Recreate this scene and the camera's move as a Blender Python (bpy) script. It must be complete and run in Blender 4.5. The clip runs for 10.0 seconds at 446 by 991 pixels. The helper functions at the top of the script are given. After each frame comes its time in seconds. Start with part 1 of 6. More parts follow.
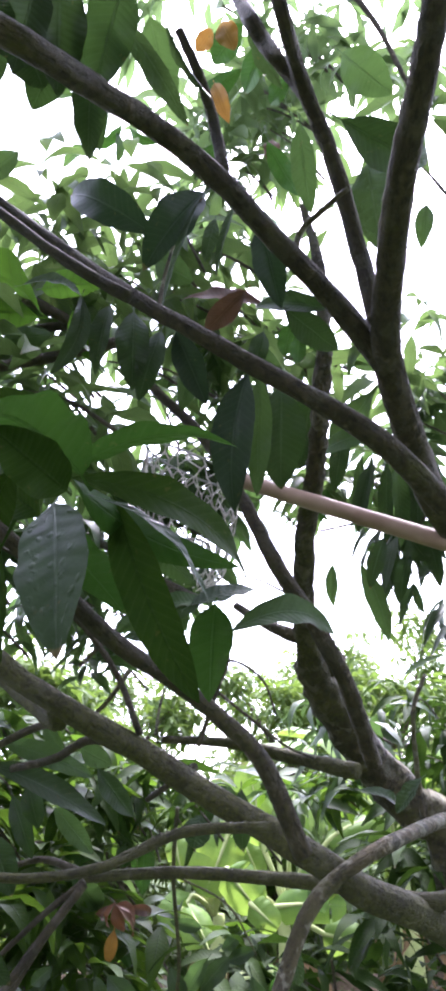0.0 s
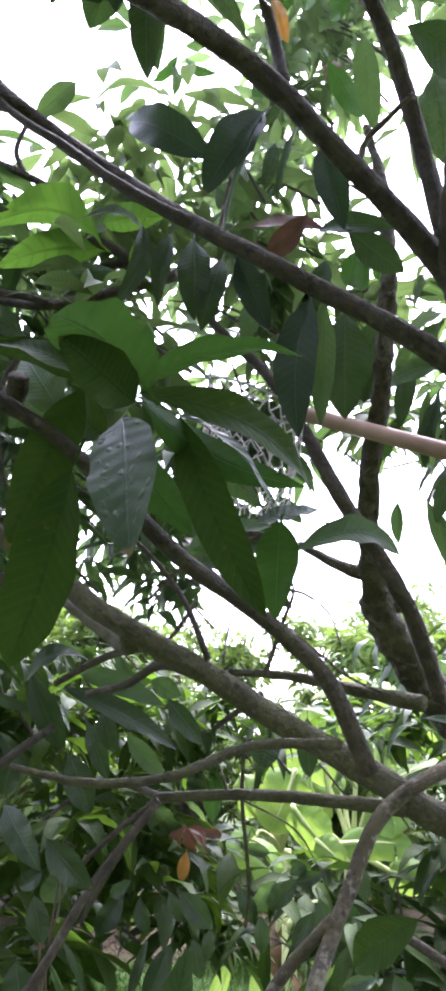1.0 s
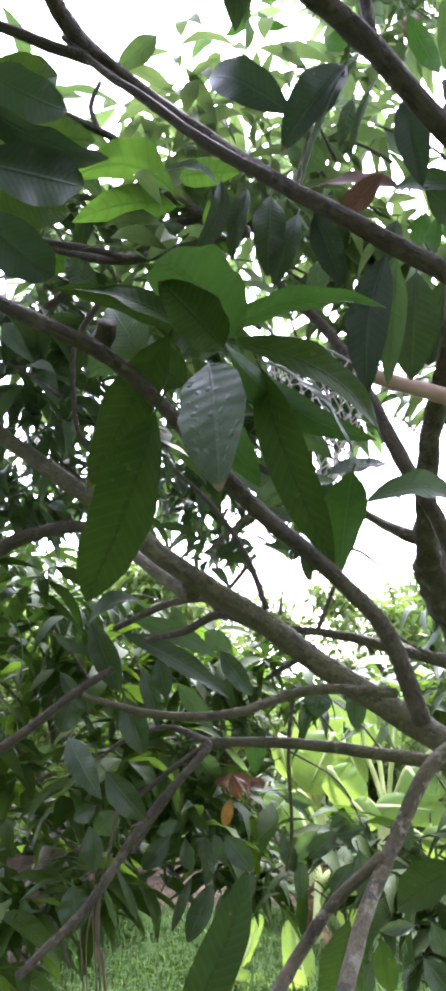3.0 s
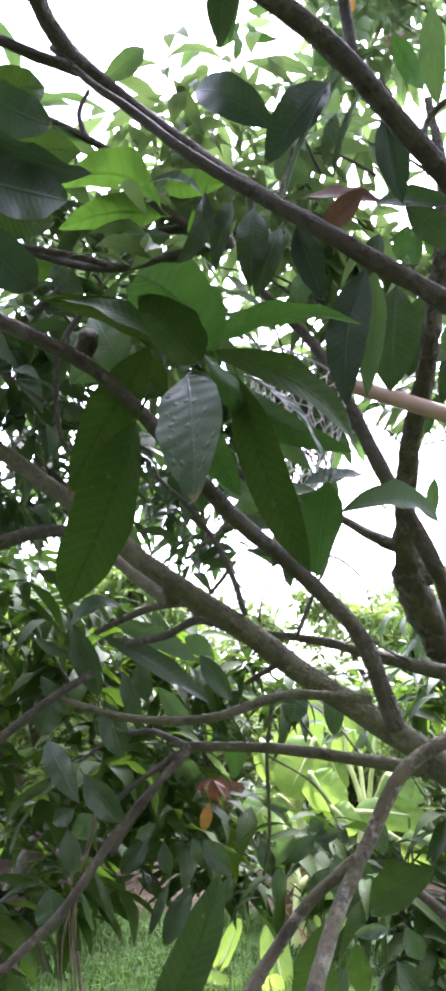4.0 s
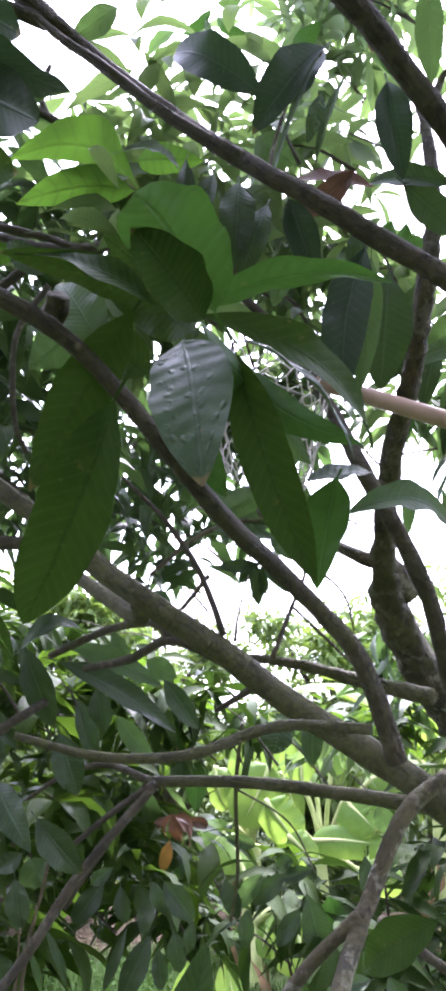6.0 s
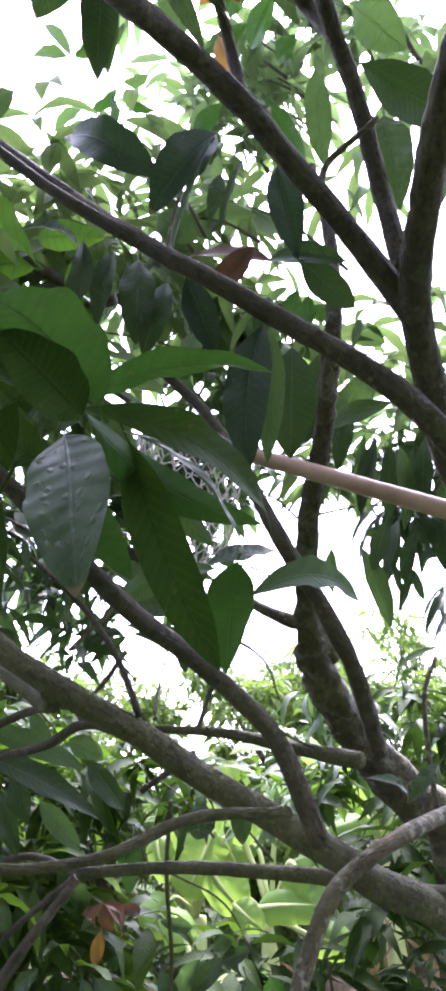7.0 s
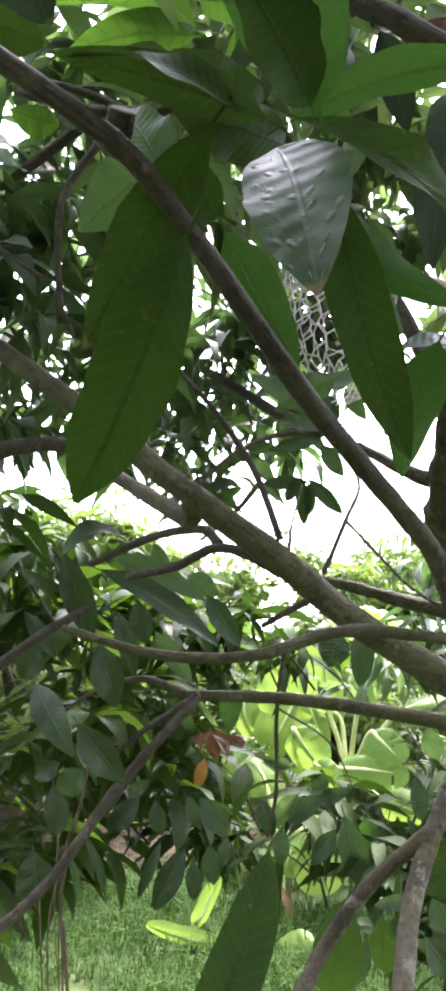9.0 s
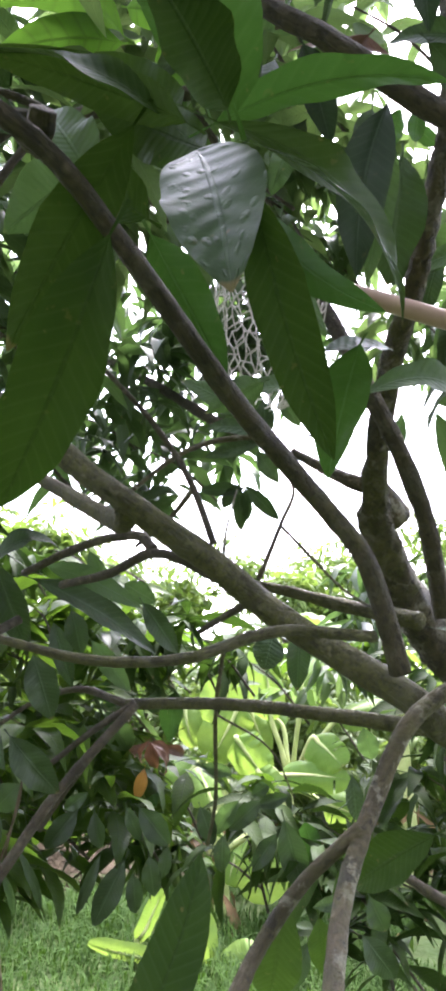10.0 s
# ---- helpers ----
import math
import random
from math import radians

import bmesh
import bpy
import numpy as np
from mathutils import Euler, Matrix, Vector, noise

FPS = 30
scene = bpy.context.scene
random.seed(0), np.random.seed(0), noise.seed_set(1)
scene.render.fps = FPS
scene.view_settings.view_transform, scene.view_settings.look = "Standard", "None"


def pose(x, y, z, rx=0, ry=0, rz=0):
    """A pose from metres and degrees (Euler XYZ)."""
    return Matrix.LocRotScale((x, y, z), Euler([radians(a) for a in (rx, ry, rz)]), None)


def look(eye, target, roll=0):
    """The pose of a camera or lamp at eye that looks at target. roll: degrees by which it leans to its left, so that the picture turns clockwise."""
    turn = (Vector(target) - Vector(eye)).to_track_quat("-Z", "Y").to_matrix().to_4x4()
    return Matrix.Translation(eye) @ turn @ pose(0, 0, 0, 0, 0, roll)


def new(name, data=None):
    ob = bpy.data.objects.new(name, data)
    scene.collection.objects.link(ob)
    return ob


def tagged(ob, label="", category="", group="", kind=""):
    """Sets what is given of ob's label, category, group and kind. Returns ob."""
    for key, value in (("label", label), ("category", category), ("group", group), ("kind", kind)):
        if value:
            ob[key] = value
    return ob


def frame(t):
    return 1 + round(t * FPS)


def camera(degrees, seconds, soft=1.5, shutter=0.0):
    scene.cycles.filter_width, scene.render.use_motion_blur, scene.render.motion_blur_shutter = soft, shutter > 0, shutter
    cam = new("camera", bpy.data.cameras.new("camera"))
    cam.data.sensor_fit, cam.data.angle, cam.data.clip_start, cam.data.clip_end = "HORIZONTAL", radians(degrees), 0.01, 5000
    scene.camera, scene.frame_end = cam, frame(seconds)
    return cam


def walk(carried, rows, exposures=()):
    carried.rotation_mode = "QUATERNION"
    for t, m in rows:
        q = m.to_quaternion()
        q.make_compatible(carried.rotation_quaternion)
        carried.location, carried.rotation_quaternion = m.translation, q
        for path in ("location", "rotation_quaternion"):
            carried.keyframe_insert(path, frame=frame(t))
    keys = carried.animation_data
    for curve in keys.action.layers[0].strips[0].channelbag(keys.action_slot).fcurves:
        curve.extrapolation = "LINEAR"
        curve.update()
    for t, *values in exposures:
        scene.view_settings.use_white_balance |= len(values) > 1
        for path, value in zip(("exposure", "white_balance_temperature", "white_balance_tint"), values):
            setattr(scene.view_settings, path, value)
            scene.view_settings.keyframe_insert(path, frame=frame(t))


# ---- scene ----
cam = camera(34.63, 10.0, soft=4.0)
# seconds, eye (m), yaw, pitch, roll (degrees)
ROWS = [
    (0, 0, 0, 1.5, -0.73, 21.99, -1.94),
    (0.5, -0.0189, 0, 1.4754, 4.04, 19.85, -0.25),
    (1, -0.0046, 0.0069, 1.4571, 4.66, 18.45, -0.87),
    (1.5, -0.0144, 0.0194, 1.443, 5.1, 15.9, 1.49),
    (2, -0.0487, 0, 1.4301, 9.72, 14.97, 3.75),
    (2.5, -0.0255, -0.0173, 1.4281, 9.27, 15.3, 2.24),
    (3, -0.0394, -0.0215, 1.4228, 8.25, 15.83, 2.27),
    (3.2, -0.0394, -0.0215, 1.4228, 7.15, 16.83, 2.27),
    (4.3, -0.0247, -0.041, 1.4248, 6.96, 16.03, 2.94),
    (4.5, -0.0247, -0.041, 1.4248, 5.86, 16.43, 2.94),
    (5, -0.0288, -0.0408, 1.4204, 4.84, 16.56, 2.98),
    (5.2, -0.04, -0.0127, 1.4263, 5.28, 15.41, 3.74),
    (6.3, -0.0957, 0.1138, 1.4342, 1.11, 19.99, 0.16),
    (6.5, -0.0886, 0.1191, 1.4292, 0.7, 21.18, -2.05),
    (7, -0.049, 0.0995, 1.4756, -2.6, 22.15, -2.17),
    (7.5, -0.0557, 0.0912, 1.4916, -3.57, 24.28, -1.21),
    (8, -0.0772, 0.1197, 1.463, -0.17, 22.47, 0.61),
    (8.5, -0.1243, 0.1806, 1.4238, 3.28, 15.44, 3.8),
    (9, -0.1422, 0.2041, 1.3925, 4.86, 13.12, 3.97),
    (9.5, -0.1402, 0.2111, 1.3772, 2.92, 12.64, 2.82),
    (10, -0.1276, 0.205, 1.3842, 0.15, 14.19, 2.25),
]
walk(cam, [(t, pose(x, y, z, 90 + pitch, 0, yaw) @ pose(0, 0, 0, 0, 0, roll)) for t, x, y, z, yaw, pitch, roll in ROWS],
     exposures=[(0.0, 3.8, 5700, 30), (1.0, 4.0, 5750, 30), (2.0, 4.15, 5850, 29), (5.0, 4.25, 5750, 31), (7.0, 3.97, 5700, 31), (8.0, 3.85, 5750, 30), (8.6, 4.25, 6050, 25), (9.4, 4.2, 6200, 23), (10.0, 4.2, 6050, 24)])

# ---- light: a bright overcast sky behind the tree ----
world = bpy.data.worlds.new("sky")
scene.world = world
world.use_nodes = True
wn, wl = world.node_tree.nodes, world.node_tree.links
sky = wn.new("ShaderNodeTexSky")
sky.sky_type, sky.sun_disc = "NISHITA", False
sky.sun_elevation, sky.sun_rotation = radians(58), radians(15)
sky.air_density, sky.dust_density, sky.ozone_density = 1.0, 1.5, 1.0
grey = wn.new("ShaderNodeHueSaturation")
grey.inputs["Saturation"].default_value = 0.25
wl.new(sky.outputs[0], grey.inputs["Color"])
wl.new(grey.outputs[0], wn["Background"].inputs["Color"])
wn["Background"].inputs["Strength"].default_value = 0.12
sun = new("sun", bpy.data.lights.new("sun", "SUN"))
sun.data.energy, sun.data.angle, sun.data.color = 1.5, radians(12), (1.0, 0.96, 0.9)
sun.matrix_world = look((2.5, 9.0, 16.0), (0, 0, 0))


# ---- materials ----
class Mat:
    """A node material under construction."""

    def __init__(self, name):
        self.m = bpy.data.materials.new(name)
        self.m.use_nodes = True
        self.n, self.l = self.m.node_tree.nodes, self.m.node_tree.links
        self.bsdf = self.n["Principled BSDF"]
        self.out = self.n["Material Output"]

    def add(self, kind, **sockets):
        node = self.n.new(kind)
        for key, value in sockets.items():
            self.put(node.inputs[key.replace("_", " ")], value)
        return node

    def put(self, socket, value):
        if isinstance(value, bpy.types.NodeSocket):
            self.l.new(value, socket)
        elif isinstance(value, (tuple, list)) and socket.type == "RGBA" and len(value) == 3:
            socket.default_value = (*value, 1)
        else:
            socket.default_value = value

    def math(self, op, a, b=0.0, c=0.0):
        node = self.n.new("ShaderNodeMath")
        node.operation = op
        for socket, value in zip(node.inputs, (a, b, c)):
            self.put(socket, value)
        return node.outputs[0]

    def mix(self, fac, a, b, mode="MIX"):
        node = self.n.new("ShaderNodeMix")
        node.data_type, node.blend_type = "RGBA", mode
        self.put(node.inputs[0], fac), self.put(node.inputs[6], a), self.put(node.inputs[7], b)
        return node.outputs[2]

    def noise(self, scale, detail=4.0, vec=None, rough=0.55):
        node = self.add("ShaderNodeTexNoise", Scale=scale, Detail=detail, Roughness=rough)
        if vec is not None:
            self.l.new(vec, node.inputs["Vector"])
        return node.outputs["Fac"]

    def ramp(self, fac, lo, hi):
        node = self.n.new("ShaderNodeMapRange")
        for socket, value in zip(node.inputs, (fac, lo, hi, 0.0, 1.0)):
            self.put(socket, value)
        return node.outputs[0]

    def obj(self, sx=1.0, sy=1.0, sz=1.0):
        tex = self.n.new("ShaderNodeTexCoord")
        node = self.n.new("ShaderNodeMapping")
        self.l.new(tex.outputs["Object"], node.inputs["Vector"])
        node.inputs["Scale"].default_value = (sx, sy, sz)
        return node.outputs[0]

    def uv(self, sx=1.0, sy=1.0):
        tex = self.n.new("ShaderNodeTexCoord")
        node = self.n.new("ShaderNodeMapping")
        self.l.new(tex.outputs["UV"], node.inputs["Vector"])
        node.inputs["Scale"].default_value = (sx, sy, 1)
        return node.outputs[0]

    def bump(self, height, strength, distance):
        node = self.add("ShaderNodeBump", Strength=strength, Distance=distance, Height=height)
        self.l.new(node.outputs[0], self.bsdf.inputs["Normal"])
        return node.outputs[0]

    def random(self):
        """One number from 0 to 1 for each object and each loose piece of a mesh."""
        a = self.n.new("ShaderNodeObjectInfo").outputs["Random"]
        b = self.n.new("ShaderNodeNewGeometry").outputs["Random Per Island"]
        return self.math("FRACT", self.math("ADD", a, b))


def leaf_material(name, dark, light, through_col, through_amount=0.42, gloss=0.46, veins=16.0, vein_tone=1.5, blotch=0.25, pits=0.0, ridges=0.16, shine=0.36, stripes=0.35, midrib=0.45):
    """A leaf blade: UV x runs along it, UV y across it with the midrib at 0.5."""
    k = Mat(name)
    sep = k.n.new("ShaderNodeSeparateXYZ")
    k.l.new(k.uv(), sep.inputs[0])
    u, v = sep.outputs[0], sep.outputs[1]
    off = k.math("ABSOLUTE", k.math("SUBTRACT", v, 0.5))
    wave = k.math("SINE", k.math("MULTIPLY", k.math("ADD", u, k.math("MULTIPLY", off, -0.22)), veins * 6.283))
    vein = k.math("POWER", k.math("MULTIPLY_ADD", wave, 0.5, 0.5), 9.0)
    rib = k.math("SUBTRACT", 1.0, k.ramp(off, 0.012, 0.035))
    rnd = k.random()
    stain = k.ramp(k.noise(18.0, 5.0, k.obj()), 0.42, 0.68)
    base = k.mix(k.math("MULTIPLY_ADD", k.ramp(k.noise(45.0, 5.0, k.obj(), 0.7), 0.3, 0.75), 0.7, k.math("MULTIPLY_ADD", rnd, 0.9, -0.3)), dark, light)
    base = k.mix(k.math("MULTIPLY", stain, blotch), base, tuple(1.5 * c for c in light))
    flecks = k.math("MULTIPLY", k.ramp(k.noise(95.0, 2.0, k.obj()), 0.66, 0.72), k.ramp(k.noise(14.0, 3.0, k.obj()), 0.45, 0.6))
    base = k.mix(k.math("MULTIPLY", flecks, 0.7), base, (0.10, 0.075, 0.03))
    pale = tuple(min(0.6, vein_tone * c + 0.02) for c in light)
    base = k.mix(k.math("MULTIPLY", vein, 0.22), base, pale)
    base = k.mix(k.math("MULTIPLY", rib, midrib), base, tuple(min(0.7, 1.7 * c + 0.03) for c in light))
    edge = k.math("ADD", k.math("MAXIMUM", u, k.math("MULTIPLY", off, 1.9)), k.math("MULTIPLY_ADD", k.noise(38.0, 3.0, k.obj()), 0.16, -0.08))
    scorch = k.math("MULTIPLY", k.ramp(edge, 0.955, 0.985), k.ramp(k.math("FRACT", k.math("MULTIPLY", rnd, 7.31)), 0.35, 0.6))
    base = k.mix(k.math("MULTIPLY", scorch, 0.85), base, (0.15, 0.10, 0.045))
    k.put(k.bsdf.inputs["Base Color"], base)
    k.put(k.bsdf.inputs["Roughness"], k.math("MULTIPLY_ADD", stain, 0.16, gloss))
    k.bsdf.inputs["Specular IOR Level"].default_value = shine
    height = k.math("ADD", k.math("MULTIPLY", wave, -ridges), k.math("MULTIPLY", rib, 0.8))
    if pits:
        galls = k.add("ShaderNodeTexVoronoi", Scale=7.0)
        k.l.new(k.uv(2.2, 1.0), galls.inputs["Vector"])
        lumps = k.math("MULTIPLY", k.math("SUBTRACT", 1.0, k.ramp(galls.outputs["Distance"], 0.0, 0.42)), k.ramp(k.noise(3.2, 3.0, k.uv(2.2, 1.0)), 0.46, 0.6))
        height = k.math("ADD", height, k.math("MULTIPLY", lumps, pits))
    height = k.math("ADD", height, k.math("MULTIPLY", k.noise(60.0, 4.0, k.obj()), 0.9))
    normal = k.bump(height, 0.6, 0.0015)
    thin = k.add("ShaderNodeBsdfTranslucent")
    k.put(thin.inputs["Color"], k.mix(k.math("MAXIMUM", k.math("MULTIPLY", vein, stripes), k.math("MULTIPLY", rib, 0.8)), k.mix(rnd, through_col, tuple(0.62 * c for c in through_col)), tuple(0.35 * c for c in through_col)))
    k.l.new(normal, thin.inputs["Normal"])
    both = k.add("ShaderNodeMixShader")
    both.inputs[0].default_value = through_amount
    k.l.new(k.bsdf.outputs[0], both.inputs[1])
    k.l.new(thin.outputs[0], both.inputs[2])
    k.l.new(both.outputs[0], k.out.inputs["Surface"])
    return k.m


def bark_material(name, dark, light, moss=0.0, scale=1.0, cracks=0.5, lichen=0.12):
    """Rough bark: blotches, lengthwise cracks, pale lichen and, on some limbs, moss."""
    k = Mat(name)
    broad = k.noise(11.0 * scale, 6.0, k.obj(), 0.62)
    fine = k.noise(120.0 * scale, 6.0, k.obj(), 0.7)
    crack = k.noise(6.0 * scale, 5.0, k.uv(11.0, 2.6), 0.65)
    rings = k.noise(7.0 * scale, 3.0, k.uv(16.0, 0.6), 0.5)
    crust = k.add("ShaderNodeTexVoronoi", Scale=70.0 * scale)
    k.l.new(k.obj(), crust.inputs["Vector"])
    spots = k.math("MULTIPLY", k.math("SUBTRACT", 1.0, k.ramp(crust.outputs["Distance"], 0.15, 0.42)), k.ramp(k.noise(17.0 * scale, 4.0, k.obj()), 0.5, 0.62))
    col = k.mix(k.ramp(broad, 0.3, 0.7), dark, light)
    col = k.mix(k.math("MULTIPLY", k.ramp(crack, 0.52, 0.68), cracks), col, tuple(0.4 * c for c in dark))
    col = k.mix(k.math("MULTIPLY", k.ramp(rings, 0.56, 0.66), 0.2 * cracks), col, tuple(0.6 * c for c in dark))
    col = k.mix(k.math("MULTIPLY", spots, 0.75), col, tuple(min(0.5, 1.45 * c + 0.02) for c in light))
    patch = k.math("MULTIPLY", k.ramp(k.noise(23.0, 5.0, k.obj(), 0.6), 0.53, 0.58), k.ramp(fine, 0.3, 0.5))
    col = k.mix(k.math("MULTIPLY", patch, lichen), col, (0.25, 0.24, 0.18))
    col = k.mix(k.math("MULTIPLY", k.ramp(k.noise(31.0, 4.0, k.obj(), 0.6), 0.56, 0.6), 1.4 * lichen), col, tuple(0.5 * c for c in dark))
    col = k.mix(k.math("MULTIPLY", k.ramp(fine, 0.45, 0.75), 0.55), col, tuple(0.4 * c for c in dark))
    if moss:
        green = k.ramp(k.noise(9.0, 6.0, k.obj(), 0.72), 0.62 - 0.3 * moss, 0.75 - 0.2 * moss)
        col = k.mix(k.math("MULTIPLY", green, k.ramp(fine, 0.3, 0.6)), col, (0.070, 0.070, 0.013))
    k.put(k.bsdf.inputs["Base Color"], col)
    k.bsdf.inputs["Roughness"].default_value = 0.85
    high = k.math("ADD", k.math("MULTIPLY", fine, 0.7), k.math("MULTIPLY", broad, 0.8))
    high = k.math("SUBTRACT", high, k.math("ADD", k.math("MULTIPLY", k.ramp(crack, 0.5, 0.68), 1.8 * cracks), k.math("MULTIPLY", k.ramp(rings, 0.52, 0.68), 0.15)))
    k.bump(k.math("ADD", high, k.math("MULTIPLY", spots, 0.5)), 1.0, 0.006)
    return k.m


M_LEAF = leaf_material("mango_leaf", (0.017, 0.037, 0.010), (0.032, 0.060, 0.017), (0.085, 0.16, 0.036), 0.28, 0.45, shine=0.26)
M_PALE = leaf_material("mango_leaf_grey_sheen", (0.019, 0.034, 0.016), (0.035, 0.053, 0.029), (0.07, 0.13, 0.03), 0.15, 0.36, 9.0, 1.6, 0.7, 2.4, 0.34, 0.2)
M_DARK = leaf_material("mango_leaf_old", (0.014, 0.028, 0.010), (0.028, 0.047, 0.018), (0.04, 0.085, 0.016), 0.14, 0.42, shine=0.3)
M_YOUNG = leaf_material("mango_leaf_young", (0.018, 0.050, 0.009), (0.032, 0.072, 0.014), (0.042, 0.108, 0.015), 0.28, 0.5, 11.0, 1.2, shine=0.15, stripes=0.15)
# darker leaf copy: shade of crowded leaves put into the colour
M_NEAR = leaf_material("mango_leaf_painted_shade", (0.012, 0.028, 0.004), (0.023, 0.044, 0.007), (0.042, 0.088, 0.010), 0.2, 0.58, shine=0.08, midrib=0.08)
M_BLUE = leaf_material("dark_glossy_leaf", (0.010, 0.019, 0.011), (0.018, 0.029, 0.018), (0.025, 0.055, 0.016), 0.14, 0.42, ridges=0.05, shine=0.26)
# lighter leaf copy: the sky's brightness in the crown put into its colour
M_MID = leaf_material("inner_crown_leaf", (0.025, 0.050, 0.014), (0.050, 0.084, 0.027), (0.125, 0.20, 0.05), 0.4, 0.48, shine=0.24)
M_LOW = leaf_material("drooping_mango_leaf", (0.007, 0.021, 0.002), (0.032, 0.060, 0.008), (0.105, 0.20, 0.015), 0.34, 0.48, shine=0.14)
# paler still: sky glow round the topmost leaves put into the colour
M_TOP = leaf_material("crown_leaf_painted_light", (0.032, 0.064, 0.020), (0.062, 0.104, 0.036), (0.14, 0.22, 0.07), 0.44, 0.42, shine=0.3)
M_FAR = leaf_material("far_leaf", (0.034, 0.064, 0.014), (0.080, 0.125, 0.028), (0.15, 0.235, 0.034), 0.4, 0.55, shine=0.14)
# light from behind put into a brighter, stronger see-through green
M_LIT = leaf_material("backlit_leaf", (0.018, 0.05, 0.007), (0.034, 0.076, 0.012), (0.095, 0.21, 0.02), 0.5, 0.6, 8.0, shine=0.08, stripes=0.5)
M_BUSH = leaf_material("undergrowth_leaf", (0.020, 0.042, 0.008), (0.056, 0.092, 0.018), (0.11, 0.175, 0.024), 0.35, 0.6, shine=0.12)
M_DRY = leaf_material("dry_red_leaf", (0.068, 0.031, 0.013), (0.115, 0.052, 0.024), (0.13, 0.055, 0.022), 0.25)
M_ORANGE = leaf_material("dry_orange_leaf", (0.19, 0.095, 0.014), (0.30, 0.16, 0.025), (0.30, 0.15, 0.03), 0.3, blotch=0.6)
M_BROWNLEAF = leaf_material("brown_leaf", (0.05, 0.025, 0.016), (0.08, 0.04, 0.022), (0.12, 0.06, 0.03), 0.15)
M_BANANA = leaf_material("banana_leaf", (0.06, 0.13, 0.018), (0.145, 0.225, 0.05), (0.25, 0.38, 0.055), 0.42, 0.5, 40.0, 1.2, 0.2, shine=0.18)
M_BARK = bark_material("mango_bark", (0.026, 0.020, 0.009), (0.072, 0.055, 0.027), 0.2, 1.0, 0.7)
M_MOSSY = bark_material("mossy_bark", (0.016, 0.013, 0.004), (0.046, 0.037, 0.013), 1.15, 1.0, 0.8, 0.25)
M_TRUNK = bark_material("trunk_bark", (0.022, 0.017, 0.008), (0.074, 0.057, 0.028), 0.6, 1.0, 1.0, 0.4)
M_GREYBARK = bark_material("lichen_bark", (0.033, 0.026, 0.010), (0.092, 0.073, 0.032), 0.35, 1.0, 0.3, 0.6)


def plain(name, a, b, scale, rough=0.7, bump=0.3, dist=0.002):
    k = Mat(name)
    n = k.noise(scale, 6.0, k.obj())
    k.put(k.bsdf.inputs["Base Color"], k.mix(k.ramp(n, 0.3, 0.7), a, b))
    k.bsdf.inputs["Roughness"].default_value = rough
    k.bsdf.inputs["Specular IOR Level"].default_value = 0.15
    k.bump(k.noise(scale * 4, 5.0, k.obj()), bump, dist)
    return k.m


M_SOIL = plain("soil", (0.018, 0.013, 0.007), (0.05, 0.037, 0.022), 6.0, 0.95, 0.8, 0.03)
M_TURF = plain("turf", (0.022, 0.042, 0.01), (0.05, 0.065, 0.022), 5.0, 0.95, 0.8, 0.02)
M_POLE = plain("bamboo", (0.22, 0.14, 0.10), (0.34, 0.24, 0.18), 12.0, 0.5, 0.2, 0.001)
M_NET = plain("net_cord", (0.42, 0.37, 0.36), (0.6, 0.55, 0.53), 60.0, 0.8)
M_WIRE = plain("hoop_wire", (0.25, 0.24, 0.24), (0.35, 0.34, 0.34), 40.0, 0.45)
M_STEM = plain("banana_stem", (0.24, 0.30, 0.10), (0.42, 0.45, 0.20), 9.0, 0.5)
M_HUSK = plain("dry_banana_sheath", (0.075, 0.047, 0.022), (0.17, 0.11, 0.056), 14.0, 0.9, 0.7, 0.006)
M_VINE = plain("dry_vine", (0.045, 0.035, 0.02), (0.10, 0.08, 0.05), 30.0, 0.9)


# ---- mesh helpers ----
def mesh_of(name, verts, faces, mats, uvs=None, smooth=True):
    me = bpy.data.meshes.new(name)
    me.from_pydata([tuple(map(float, v)) for v in verts], [], [tuple(map(int, f)) for f in faces])
    for m in mats if isinstance(mats, (list, tuple)) else [mats]:
        me.materials.append(m)
    if uvs is not None:
        layer = me.uv_layers.new(name="UVMap")
        loops = np.empty(len(me.loops), dtype=np.int32)
        me.loops.foreach_get("vertex_index", loops)
        layer.data.foreach_set("uv", np.asarray(uvs, dtype=np.float32)[loops].ravel())
    if smooth:
        me.polygons.foreach_set("use_smooth", [True] * len(me.polygons))
    me.update()
    return me


def child(name, me, parent, label=""):
    ob = new(name, me)
    ob.parent = parent
    return tagged(ob, label)


def spline(points, per=7):
    """A smooth line through rows of x, y, z, radius."""
    p = np.array(points, float)
    p = np.vstack([2 * p[0] - p[1], p, 2 * p[-1] - p[-2]])
    out = []
    for i in range(1, len(p) - 2):
        a, b, c, d = p[i - 1 : i + 3]
        for s in np.arange(per) / per:
            out.append(0.5 * (2 * b + (c - a) * s + (2 * a - 5 * b + 4 * c - d) * s * s + (3 * b - a - 3 * c + d) * s**3))
    return np.vstack([out, p[-2]])


